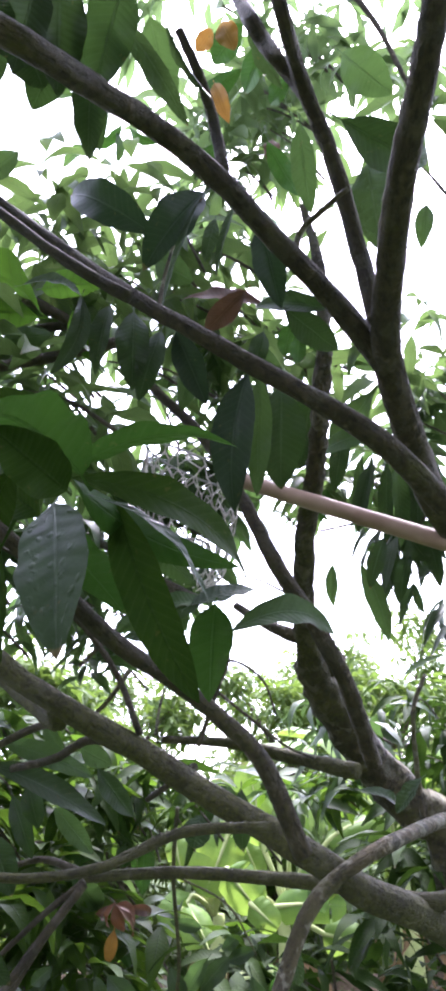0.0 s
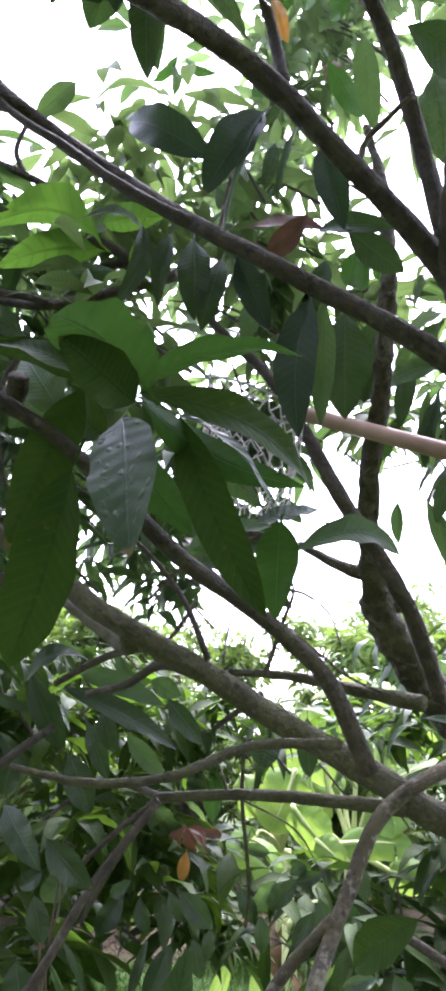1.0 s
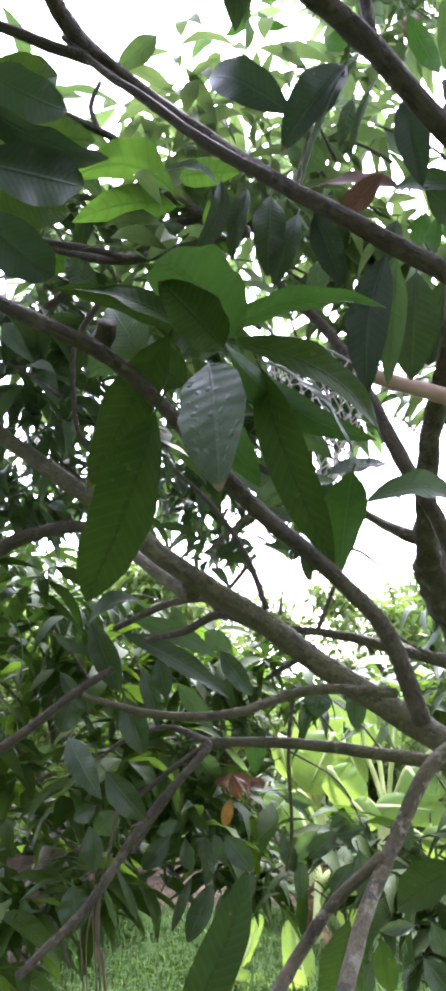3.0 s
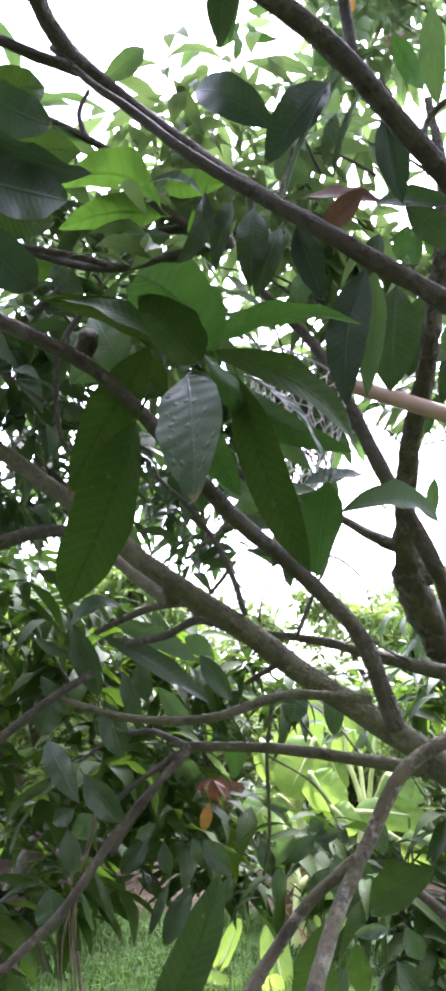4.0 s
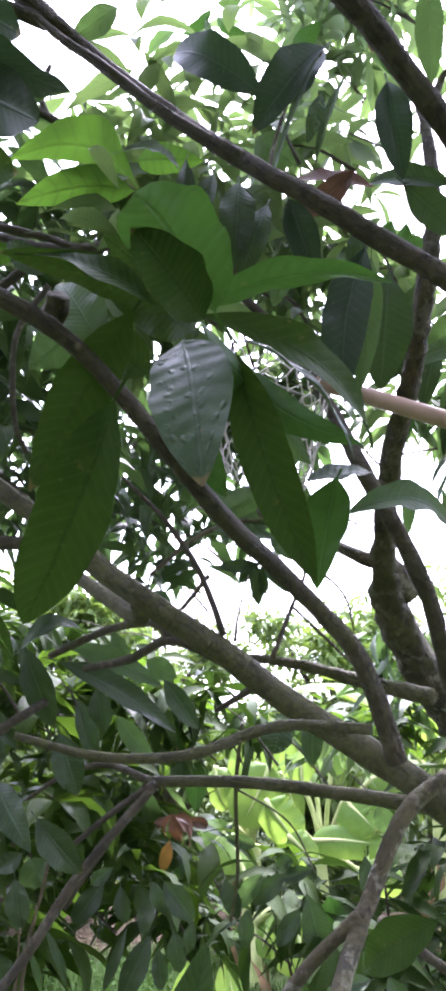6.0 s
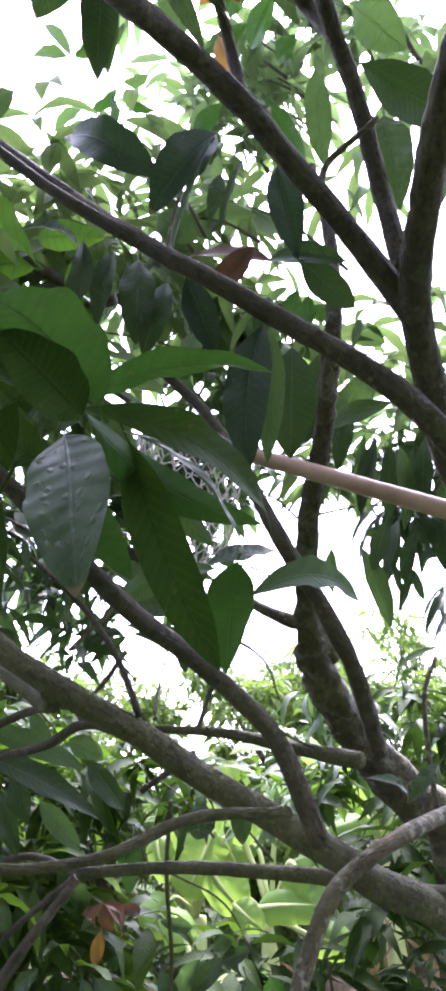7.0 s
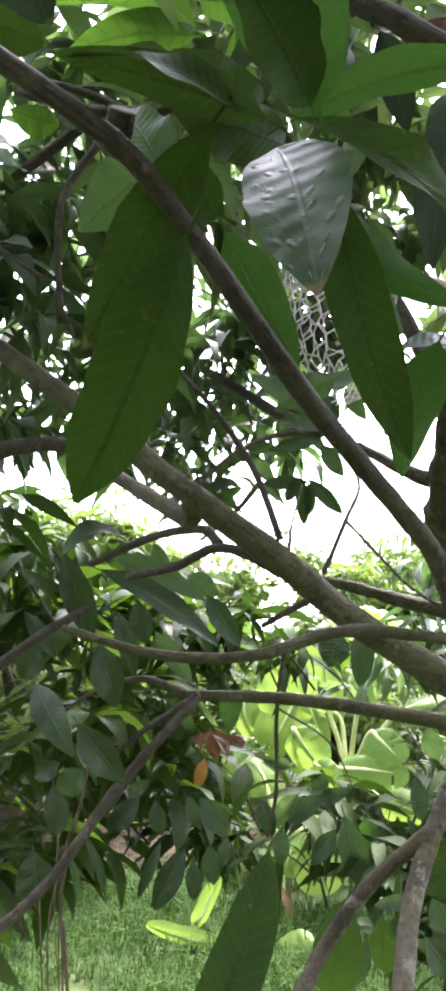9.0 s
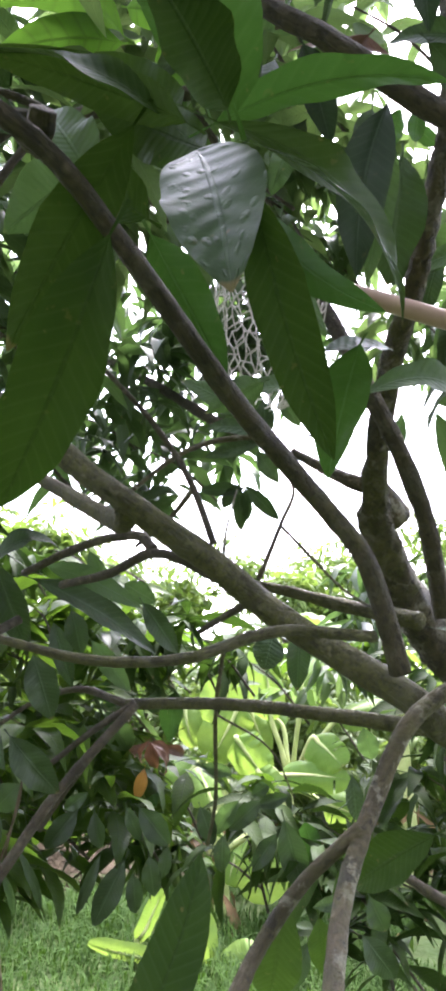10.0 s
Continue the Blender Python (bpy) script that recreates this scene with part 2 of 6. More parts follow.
def tube(points, sides=10, per=7, knots=0.16, seed=0):
    """Verts, faces and UVs of a knotty branch round a line of x, y, z, radius."""
    line = spline(points, per)
    xyz, rad = line[:, :3], np.maximum(line[:, 3], 0.0008)
    gap = np.r_[0, np.cumsum(np.linalg.norm(np.diff(xyz, axis=0), axis=1))]
    tan = np.gradient(xyz, axis=0)
    tan /= np.linalg.norm(tan, axis=1)[:, None] + 1e-9
    side = np.cross(tan[0], (0.3, 0.2, 0.93))
    side /= np.linalg.norm(side)
    verts, uvs = [], []
    for i, (p, t, r) in enumerate(zip(xyz, tan, rad)):
        side = side - t * (side @ t)
        side /= np.linalg.norm(side) + 1e-9
        up = np.cross(t, side)
        for j in range(sides):
            a = 2 * math.pi * j / sides
            w = Vector((math.cos(a) * 1.3, math.sin(a) * 1.3, gap[i] / max(r, 0.004) * 0.35 + seed * 7.3))
            k = 1 + knots * noise.noise(w) + 0.5 * knots * noise.noise(w * 2.7)
            verts.append(p + r * k * (math.cos(a) * side + math.sin(a) * up))
            uvs.append((gap[i], j / sides))
    n = len(xyz)
    faces = [(i * sides + j, i * sides + (j + 1) % sides, (i + 1) * sides + (j + 1) % sides, (i + 1) * sides + j) for i in range(n - 1) for j in range(sides)]
    for i, flip in ((0, True), (n - 1, False)):
        ring = [i * sides + j for j in range(sides)]
        faces.append(ring[::-1] if flip else ring)
    return np.array(verts), faces, uvs


def branch(name, parent, points, material, sides=10, label="", knots=0.16, per=7):
    v, f, u = tube(points, sides, per, knots, len(scene.objects) % 97)
    return child(name, mesh_of(name, v, f, material, u), parent, label)


def blade(nu=12, nv=6, widest=0.42, fold=0.25, curl=0.25, wavy=0.05, sharp=0.85, seed=0, full=1.15):
    """A leaf 1 long along x and 1 wide: verts, faces, uvs. fold: how far the halves rise; curl: how far the tip sinks."""
    verts, uvs, faces = [], [], []
    for i in range(nu + 1):
        u = i / nu
        s = (widest - u) / widest if u < widest else (u - widest) / (1 - widest)
        w = (1 - s ** (2.1 * full)) if u < widest else (1 - s ** (1.75 * full)) ** sharp
        w = max(w, 0.03)
        rim = [w * (1 + 0.07 * noise.noise((u * 5, side * 3.1, seed * 2.3)) + 0.03 * noise.noise((u * 17, side * 3.1, seed * 1.3))) for side in (-1, 1)]
        for j in range(nv + 1):
            v = j / nv * 2 - 1
            y = 0.5 * v * rim[v > 0]
            z = fold * abs(y) - curl * u * u + wavy * v * v * (math.sin(u * 17 + (2.1 if v > 0 else 0) + seed * 1.7) + 1.6 * noise.noise((u * 6, v * 2, seed * 3.7))) * w
            verts.append((u, y, z))
            uvs.append((u, 0.5 + 0.5 * v))
    for i in range(nu):
        for j in range(nv):
            a = i * (nv + 1) + j
            faces.append((a, a + nv + 1, a + nv + 2, a + 1))
    return np.array(verts), faces, uvs


def frame_of(base, tip, face):
    """Axes (columns along, across, up) of a leaf from base to tip whose upper side turns towards face."""
    x = np.subtract(tip, base)
    x = x / np.linalg.norm(x)
    z = np.asarray(face, float) - x * (np.asarray(face, float) @ x)
    z = z / (np.linalg.norm(z) + 1e-9)
    return np.column_stack([x, np.cross(z, x), z])


def leaf(parent, base, tip, width, face, material, curl=0.12, bend=0.0, fold=0.3, wavy=0.07, widest=0.44, name="leaf", label="", nu=18, nv=6, full=1.15, twist=None):
    """One leaf of its own, with a short stalk, from base to tip (m). The line base-tip is its chord."""
    size = np.linalg.norm(np.subtract(tip, base))
    v, f, u = blade(nu, nv, widest, fold, 0.0, wavy, 0.85, len(scene.objects) % 11, full)
    v = v * (size, width, width)
    bow = size * 4 * (v[:, 0] / size) * (1 - v[:, 0] / size)
    twist = 0.5 * math.sin(len(scene.objects) * 2.3) if twist is None else twist
    v[:, 2] += curl * bow + v[:, 1] * math.tan(twist) * (v[:, 0] / size - 0.4) * 1.6
    v[:, 1] += bend * bow
    stalk = np.array([(-0.11 * size, 0.012 * width * k, -0.06 * size) for k in range(-nv // 2, nv - nv // 2)])
    stalk = np.vstack([stalk, stalk[-1:]])
    k = nv + 1
    f = [(j, j + k, j + k + 1, j + 1) for j in range(nv)] + [tuple(i + k for i in face_) for face_ in f]
    v, u = np.vstack([stalk, v]), [(0.0, 0.5)] * k + u
    v = v @ frame_of(base, tip, face).T + base
    return child(name, mesh_of(name, v, f, material, u), parent, label)


def many_leaves(places, nu=6, nv=2, seed=1):
    """Joined leaves: rows of base, tip, width, face. Returns verts, faces, uvs."""
    rng = random.Random(seed)
    shapes = [blade(nu, nv, rng.uniform(0.36, 0.5), rng.uniform(0.15, 0.5), 0.0, rng.uniform(0.02, 0.07), 0.95, s, 0.82) for s in range(6)]
    V, F, U, start = [], [], [], 0
    for base, tip, width, face, curl in places:
        v, f, u = shapes[rng.randrange(6)]
        size = np.linalg.norm(np.subtract(tip, base))
        q = v * (size, width, width)
        q[:, 2] += curl * size * 4 * v[:, 0] * (1 - v[:, 0])
        V.append(q @ frame_of(base, tip, face).T + base)
        F.append(np.array(f) + start)
        U.extend(u)
        start += len(v)
    return np.vstack(V), np.vstack(F), U


def spray(rng, centre, radii, count, length, droop=0.5, wide=0.25):
    """Leaf places in loose rosettes within an ellipsoid."""
    out = []
    left = count
    while left > 0:
        while True:
            p = np.array([rng.uniform(-1, 1) for _ in range(3)])
            if p @ p < 1:
                break
        node = np.array(centre) + p * radii
        n = min(left, rng.randint(5, 9))
        left -= n
        a0 = rng.uniform(0, 6.28)
        lead = np.array([rng.gauss(0, 0.6), rng.gauss(0, 0.6), rng.uniform(-0.2, 0.6)])
        for i in range(n):
            a = a0 + i * 2.4 + rng.uniform(-0.3, 0.3)
            size = length * rng.uniform(0.65, 1.15)
            d = np.array([math.cos(a), math.sin(a), rng.uniform(-1.1, 0.35) - droop]) + 0.5 * lead
            d /= np.linalg.norm(d)
            base = node + lead * 0.02 * i + 0.1 * size * d
            face = np.array([rng.gauss(0, 0.45), rng.gauss(0, 0.45), 1.0])
            out.append((base, base + d * size, size * wide * rng.uniform(0.82, 1.18), face, rng.uniform(0.03, 0.24)))
    return out


# ---- ground ----
def ground_sheet():
    n, verts, faces = 90, [], []
    for i in range(n + 1):
        for j in range(n + 1):
            sx, sy = (i / n * 2 - 1), (j / n * 2 - 1)
            x, y = 160 * sx * abs(sx) ** 1.6, 3 + 160 * sy * abs(sy) ** 1.6
            z = 0.05 * noise.noise((x * 0.9, y * 0.9, 0.3)) + 0.02 * noise.noise((x * 3, y * 3, 1.3))
            verts.append((x, y, z))
    for i in range(n):
        for j in range(n):
            a = i * (n + 1) + j
            faces.append((a, a + n + 1, a + n + 2, a + 1))
    return tagged(new("ground", mesh_of("ground", verts, faces, M_TURF)), "uneven green turf over brown soil", "ground", kind="structure")


ground_sheet()


def soil_mound(at, sx, sy, h):
    verts, faces, n = [], [], 28
    for i in range(n + 1):
        for j in range(n + 1):
            x, y = i / n * 2 - 1, j / n * 2 - 1
            d = max(0.0, 1 - x * x - y * y)
            z = h * d ** 0.6 * (0.8 + 0.5 * noise.noise((x * 3, y * 3, at[0]))) + 0.04 * noise.noise((x * 11, y * 11, 2)) - 0.06
            verts.append((at[0] + sx * x, at[1] + sy * y, z))
    for i in range(n):
        for j in range(n):
            a = i * (n + 1) + j
            faces.append((a, a + n + 1, a + n + 2, a + 1))
    return tagged(new("soil_mound", mesh_of("soil_mound", verts, faces, M_SOIL)), "mound of bare brown soil on the grass", "soil mound", "heaps of soil")


soil_mound((-1.3, 6.0), 1.5, 0.7, 0.42)
soil_mound((1.2, 6.3), 1.3, 0.6, 0.22)


def grass(count, x0, x1, y0, y1, seed):
    rng = random.Random(seed)
    V, F = [], []
    for _ in range(count):
        x, y = rng.uniform(x0, x1), rng.uniform(y0, y1)
        if noise.noise((x * 1.3, y * 1.3, 5)) < -0.35:
            continue
        h, a, b = rng.uniform(0.03, 0.11) * (1.2 + 0.9 * noise.noise((x * 2.2, y * 2.2, 9))), rng.uniform(0, 6.28), rng.uniform(0.3, 1.5)
        w = rng.uniform(0.0018, 0.0045)
        dx, dy = math.cos(a), math.sin(a)
        s = len(V)
        V += [(x - dy * w, y + dx * w, 0), (x + dy * w, y - dx * w, 0), (x + dx * b * h * 0.35 + dy * w, y + dy * b * h * 0.35 - dx * w, h * 0.65),
              (x + dx * b * h * 0.35 - dy * w, y + dy * b * h * 0.35 + dx * w, h * 0.65), (x + dx * b * h, y + dy * b * h, h * (1.0 - 0.25 * b))]
        F += [(s, s + 1, s + 2, s + 3), (s + 3, s + 2, s + 4)]
    me = mesh_of("grass", V, F, M_GRASS, [(0.3, 0.3)] * len(V))
    return tagged(new("grass", me), "short unmown bright green grass on the ground", "grass", kind="stuff")


M_GRASS = leaf_material("grass_blade", (0.011, 0.034, 0.003), (0.030, 0.064, 0.008), (0.05, 0.115, 0.009), 0.28, 0.7, 1.0, 1.0, 0.1, shine=0.08)
grass(70000, -3.0, 3.0, 2.6, 7.0, 4)
grass(9000, -7.0, 7.0, 7.0, 13.0, 5)


# ---- banana plants ----
def banana_leaf(parent, base, azimuth, rise, length, width, droop, roll=0.0, torn=3, seed=0):
    """A broad blade on a stout midrib that leaves base at an angle and arches over."""
    rng = random.Random(seed)
    n, m = 22, 4
    a, e = radians(azimuth), radians(rise)
    p, line = np.array(base, float), []
    for i in range(n + 1):
        s = i / n
        ang = e - droop * s * s
        d = np.array([math.cos(a) * math.cos(ang), math.sin(a) * math.cos(ang), math.sin(ang)])
        line.append((p.copy(), d))
        p = p + d * length / n
    V, U, F = [], [], []
    cuts = {rng.randint(6, n - 3): rng.uniform(0.3, 0.9) for _ in range(torn)}
    for i, (q, d) in enumerate(line):
        s = i / n
        w = 0.0 if s < 0.3 else width * math.sin(math.pi * ((s - 0.3) / 0.7) ** 0.75) ** 0.55
        side = np.cross(d, (0, 0, 1))
        side /= np.linalg.norm(side) + 1e-9
        up = np.cross(side, d)
        r = radians(roll)
        side, up = side * math.cos(r) + up * math.sin(r), up * math.cos(r) - side * math.sin(r)
        for j in range(-m, m + 1):
            v = j / m
            lift = 0.22 * abs(v) - 0.34 * v * v
            wob = 0.025 * noise.noise((s * 7, v * 2, seed * 1.1))
            if i in cuts and abs(v) > 1 - cuts[i]:
                lift -= 0.10 * abs(v)
            V.append(q + side * v * (0.5 * w + 0.004) + up * (lift * w + wob * w * 4))
            U.append((s, 0.5 + 0.5 * v))
    k = 2 * m + 1
    for i in range(n):
        for j in range(k - 1):
            if i in cuts and (j < m) == (seed % 2 == 0) and abs(j + 0.5 - m) / m > 1 - cuts[i]:
                continue
            F.append((i * k + j, (i + 1) * k + j, (i + 1) * k + j + 1, i * k + j + 1))
    ob = child("leaf", mesh_of("banana_leaf", V, F, M_BANANA, U), parent)
    rib = [(*q[:3], 0.02 * (1 - 0.85 * i / n)) for i, (q, _) in enumerate(line)][::4]
    v, f, u = tube(rib, 6, 3, 0.03)
    child("midrib", mesh_of("midrib", v, f, M_STEM, u), ob)
    return ob


def banana_plant(at, height, leaves, seed, husk=True, label="young banana plant with broad bright green arching leaves", girth=0.075):
    root = tagged(new("banana_plant"), label, "banana plant", "banana plants")
    root.location = at
    lean = random.Random(seed).uniform(-0.06, 0.06)
    top = (lean * height, 0.02, height)
    branch("pseudostem", root, [(0, 0, -0.05, girth), (lean * height * 0.4, 0, height * 0.45, girth * 0.85), (*top, girth * 0.5)], M_STEM, 12, knots=0.06)
    if husk:
        rng = random.Random(seed + 5)
        for i in range(5):
            a = rng.uniform(0, 6.28)
            r = girth * 1.05
            z = height * rng.uniform(0.3, 0.75)
            b = np.array([r * math.cos(a), r * math.sin(a), z])
            leaf(root, b, b + (0.07 * math.cos(a), 0.07 * math.sin(a), -rng.uniform(0.25, 0.5)), rng.uniform(0.06, 0.12), (math.cos(a), math.sin(a), 0.3), M_HUSK, 0.05, 0.5, 0.12, name="dry_sheath", nu=9, nv=4)
    for i, (azimuth, rise, length, width, droop, roll) in enumerate(leaves):
        banana_leaf(root, (top[0], top[1], top[2] - 0.05 * (i % 3)), azimuth, rise, length, width, droop, roll, 2 + i % 3, seed * 13 + i)
    return root


def banana_frond(root, heart, base, tip, width, face, bow=0.1, droop=0.35, tears=2, seed=0):
    """A leaf from the plant's heart: a stalk to base, then a pleated blade whose halves hang from the midrib."""
    rng = random.Random(seed)
    o = np.array(root.location)
    heart, base, tip = (np.subtract(p, o) for p in (heart, base, tip))
    size = np.linalg.norm(tip - base)
    axes = frame_of(base, tip, face)
    n, m = 34, 5
    cuts = {rng.randrange(8, n - 3): (rng.choice((-1, 1)), rng.uniform(0.25, 0.8)) for _ in range(tears)}
    V, U, F = [], [], []
    for i in range(n + 1):
        s = i / n
        w = width * min(1.0, (s / 0.16) ** 0.6) * (1.0 if s < 0.55 else math.sqrt(max(0.0, 1 - ((s - 0.55) / 0.455) ** 2.4))) + 0.006
        for j in range(-m, m + 1):
            v = j / m
            y = 0.5 * v * w * (1 + 0.05 * noise.noise((s * 9, v > 0, seed)))
            hang = droop * w * (0.22 * abs(v) - 0.62 * v * v)
            pleat = 0.0022 * math.sin(s * n * 2.6) * min(1, 4 * abs(v)) + 0.03 * w * noise.noise((s * 6, v * 1.5, seed * 1.9)) * abs(v) * 3
            for k, (half, depth) in cuts.items():
                if v * half > 0 and i >= k:
                    hang -= 0.05 * w * abs(v)
            V.append(axes @ np.array((s * size, y, 4 * bow * size * s * (1 - s) + hang + pleat)) + base)
            U.append((s, 0.5 + 0.5 * v))
    k = 2 * m + 1
    for i in range(n):
        for j in range(k - 1):
            v = (j + 0.5 - m) / m
            if i in cuts and v * cuts[i][0] > 0 and abs(v) > 1 - cuts[i][1]:
                continue
            F.append((i * k + j, (i + 1) * k + j, (i + 1) * k + j + 1, i * k + j + 1))
    ob = child("leaf", mesh_of("banana_leaf", V, F, M_BANANA, U), root)
    r = 0.012 + 0.025 * width
    mid = heart * 0.5 + base * 0.5 + np.array((0, 0, 0.05 * size))
    line = [(*heart, r * 1.3), (*mid, r)] + [(*(axes @ np.array((s * size, 0, 4 * bow * size * s * (1 - s) - 0.3 * r)) + base), r * (1 - 0.85 * s)) for s in (0, 0.25, 0.5, 0.75, 0.97)]
    v, f, u = tube(line, 7, 5, 0.03)
    child("midrib", mesh_of("midrib", v, f, M_STEM, u), ob, "pale green midrib")
    return ob


fan = banana_plant((0.41, 5.53, 0), 0.65, [], 1)
banana_frond(fan, (0.41, 5.53, 0.65), (0.27, 5.53, 1.09), (0.18, 5.61, 1.65), 0.26, (0.25, -0.95, 0.17), 0.05, 0.5, 0, 309)
banana_frond(fan, (0.41, 5.53, 0.65), (0.45, 5.42, 1.15), (0.58, 5.65, 1.55), 0.24, (-0.46, -0.7, 0.55), 0.1, 0.6, 1, 310)
banana_frond(fan, (0.41, 5.53, 0.65), (0.52, 5.25, 1.01), (0.7, 5.09, 0.85), 0.25, (-0.26, -0.81, 0.53), 0.12, 0.45, 2, 311)
banana_frond(fan, (0.41, 5.53, 0.65), (0.7, 5.45, 1.11), (1.2, 5.65, 1.24), 0.24, (-0.02, -0.52, 0.85), 0.12, 0.8, 0, 312)
banana_frond(fan, (0.41, 5.53, 0.65), (0.3, 5.19, 0.77), (0.75, 5.11, 0.77), 0.20, (-0.16, -0.88, 0.45), 0.1, 0.4, 1, 313)
banana_frond(fan, (0.41, 5.53, 0.65), (0.01, 5.13, 1), (0.2, 5.09, 0.77), 0.25, (-0.2, -0.98, 0.01), 0.1, 0.45, 2, 314)
banana_frond(fan, (0.41, 5.53, 0.65), (0.37, 5.75, 1.04), (0.07, 6, 1.22), 0.24, (-0.17, -0.7, 0.69), 0.12, 0.6, 0, 315)
banana_frond(fan, (0.41, 5.53, 0.65), (0.63, 5.46, 0.57), (0.91, 5.39, 0.5), 0.22, (-0.2, -0.97, 0.17), 0.15, 0.8, 1, 316)
banana_frond(fan, (0.41, 5.53, 0.65), (0.15, 5.07, 0.81), (0.31, 5.01, 0.68), 0.16, (-0.21, -0.95, 0.24), 0.1, 0.4, 2, 317)
tall = banana_plant((-0.09, 5.82, 0), 0.65, [], 2)
banana_frond(tall, (-0.09, 5.82, 0.65), (-0.13, 5.74, 0.97), (0.01, 5.83, 1.54), 0.36, (0.18, -0.98, 0.1), 0.04, 0.5, 0, 429)
banana_frond(tall, (-0.09, 5.82, 0.65), (0.04, 5.6, 1.2), (-0.16, 5.57, 0.8), 0.34, (0.14, -0.99, -0.01), 0.1, 0.4, 1, 430)
banana_frond(tall, (-0.09, 5.82, 0.65), (-0.36, 5.79, 1.16), (-0.28, 5.76, 0.87), 0.24, (-0.31, -0.95, 0.02), 0.15, 0.8, 2, 431)
banana_frond(tall, (-0.09, 5.82, 0.65), (0.11, 5.72, 1.14), (0.25, 5.69, 0.84), 0.20, (0.26, -0.94, 0.2), 0.1, 0.4, 0, 432)
banana_frond(tall, (-0.09, 5.82, 0.65), (-0.23, 5.67, 0.79), (-0.42, 5.49, 0.63), 0.25, (0.39, -0.81, 0.44), 0.15, 0.8, 1, 433)
middle = banana_plant((-0.05, 4.85, 0), 0.38, [], 3, True, "young banana plant with dry brown sheaths round its stem", 0.05)
banana_frond(middle, (-0.05, 4.85, 0.38), (0.15, 4.74, 0.49), (0.22, 4.72, 0.14), 0.32, (0.3, -0.95, 0.12), 0.08, 0.4, 0, 623)
banana_frond(middle, (-0.05, 4.85, 0.38), (0.05, 4.85, 0.42), (-0.02, 4.79, 0.21), 0.20, (-0.35, -0.87, 0.34), 0.12, 0.8, 1, 624)
banana_frond(middle, (-0.05, 4.85, 0.38), (0.11, 4.94, 0.48), (0.36, 4.97, 0.42), 0.20, (0.25, -0.64, 0.73), 0.15, 0.8, 2, 625)
banana_frond(middle, (-0.05, 4.85, 0.38), (-0.13, 4.9, 0.62), (-0.24, 5.05, 0.82), 0.20, (0.12, -0.75, 0.65), 0.1, 0.6, 0, 626)
sucker = banana_plant((-0.13, 4.25, 0), -0.14, [], 5, False, "small banana sucker with upright light green leaves", 0.028)
banana_frond(sucker, (-0.13, 4.25, -0.14), (-0.12, 4.23, -0.05), (-0.2, 4.24, 0.32), 0.17, (0.47, -0.87, 0.14), 0.03, 0.3, 0, 653)
banana_frond(sucker, (-0.13, 4.25, -0.14), (-0.07, 4.18, -0.06), (0.12, 4.1, 0.1), 0.21, (-0.58, -0.75, 0.32), 0.06, 0.4, 1, 654)
banana_frond(sucker, (-0.13, 4.25, -0.14), (-0.31, 4.2, 0.01), (-0.7, 4.06, 0.12), 0.09, (0.21, -0.88, -0.41), 0.04, 0.4, 2, 655)
banana_frond(sucker, (-0.13, 4.25, -0.14), (-0.48, 4.29, 0.05), (-0.37, 4.34, 0.3), 0.09, (0.49, -0.87, -0.02), 0.03, 0.4, 0, 656)
banana_frond(sucker, (-0.13, 4.25, -0.14), (-0.17, 4.22, -0.05), (-0.19, 3.97, 0.16), 0.13, (0.19, -0.64, -0.75), 0.05, 0.5, 1, 657)
shoot = banana_plant((0.13, 4.05, 0), -0.13, [], 6, False, "small banana sucker with spreading light green leaves", 0.025)
banana_frond(shoot, (0.13, 4.05, -0.13), (0.16, 4.04, -0.09), (0.06, 3.91, 0.04), 0.12, (0.62, -0.72, -0.32), 0.06, 0.5, 0, 557)
banana_frond(shoot, (0.13, 4.05, -0.13), (0.22, 4.05, -0.1), (0.38, 3.95, -0.08), 0.14, (-0.51, -0.79, 0.35), 0.1, 0.6, 1, 558)
banana_frond(shoot, (0.13, 4.05, -0.13), (0.2, 4.15, -0.08), (0.25, 4.22, 0.06), 0.11, (0.58, -0.79, 0.19), 0.05, 0.4, 2, 559)
banana_plant((1.25, 5.6, 0), 1.1, [(200, 55, 1.4, 0.32, 1.6, 10), (140, 66, 1.4, 0.35, 1.5, -15), (250, 60, 1.4, 0.35, 1.7, 0), (300, 55, 1.3, 0.32, 1.6, -10), (20, 60, 1.3, 0.3, 1.5, 0)], 4)


# ---- the mango tree ----
tree = tagged(new("mango_tree"), "spreading mango tree with grey-brown limbs and long dark green leaves", "tree", "mango trees")
tree.location = (0, 0, 0)

branch("trunk", tree, [(0.8614, 2.3784, -0.1, 0.078), (0.7814, 2.3184, 0.35, 0.0718), (0.6414, 2.2184, 1.2747, 0.066), (0.5339, 2.2202, 1.4277, 0.0608), (0.3957, 2.1534, 1.5793, 0.0546), (0.2613, 1.9569, 1.7452, 0.0432), (0.2174, 1.7722, 1.8861, 0.0265), (0.2084, 1.5865, 2.0253, 0.0234), (0.2242, 1.4303, 2.1413, 0.0208), (0.228, 1.2939, 2.2562, 0.0187), (0.2361, 1.2496, 2.3532, 0.0156), (0.2366, 1.2317, 2.5142, 0.012), (0.2123, 1.2168, 2.6722, 0.0078)], M_TRUNK, 18, knots=0.34, per=10)
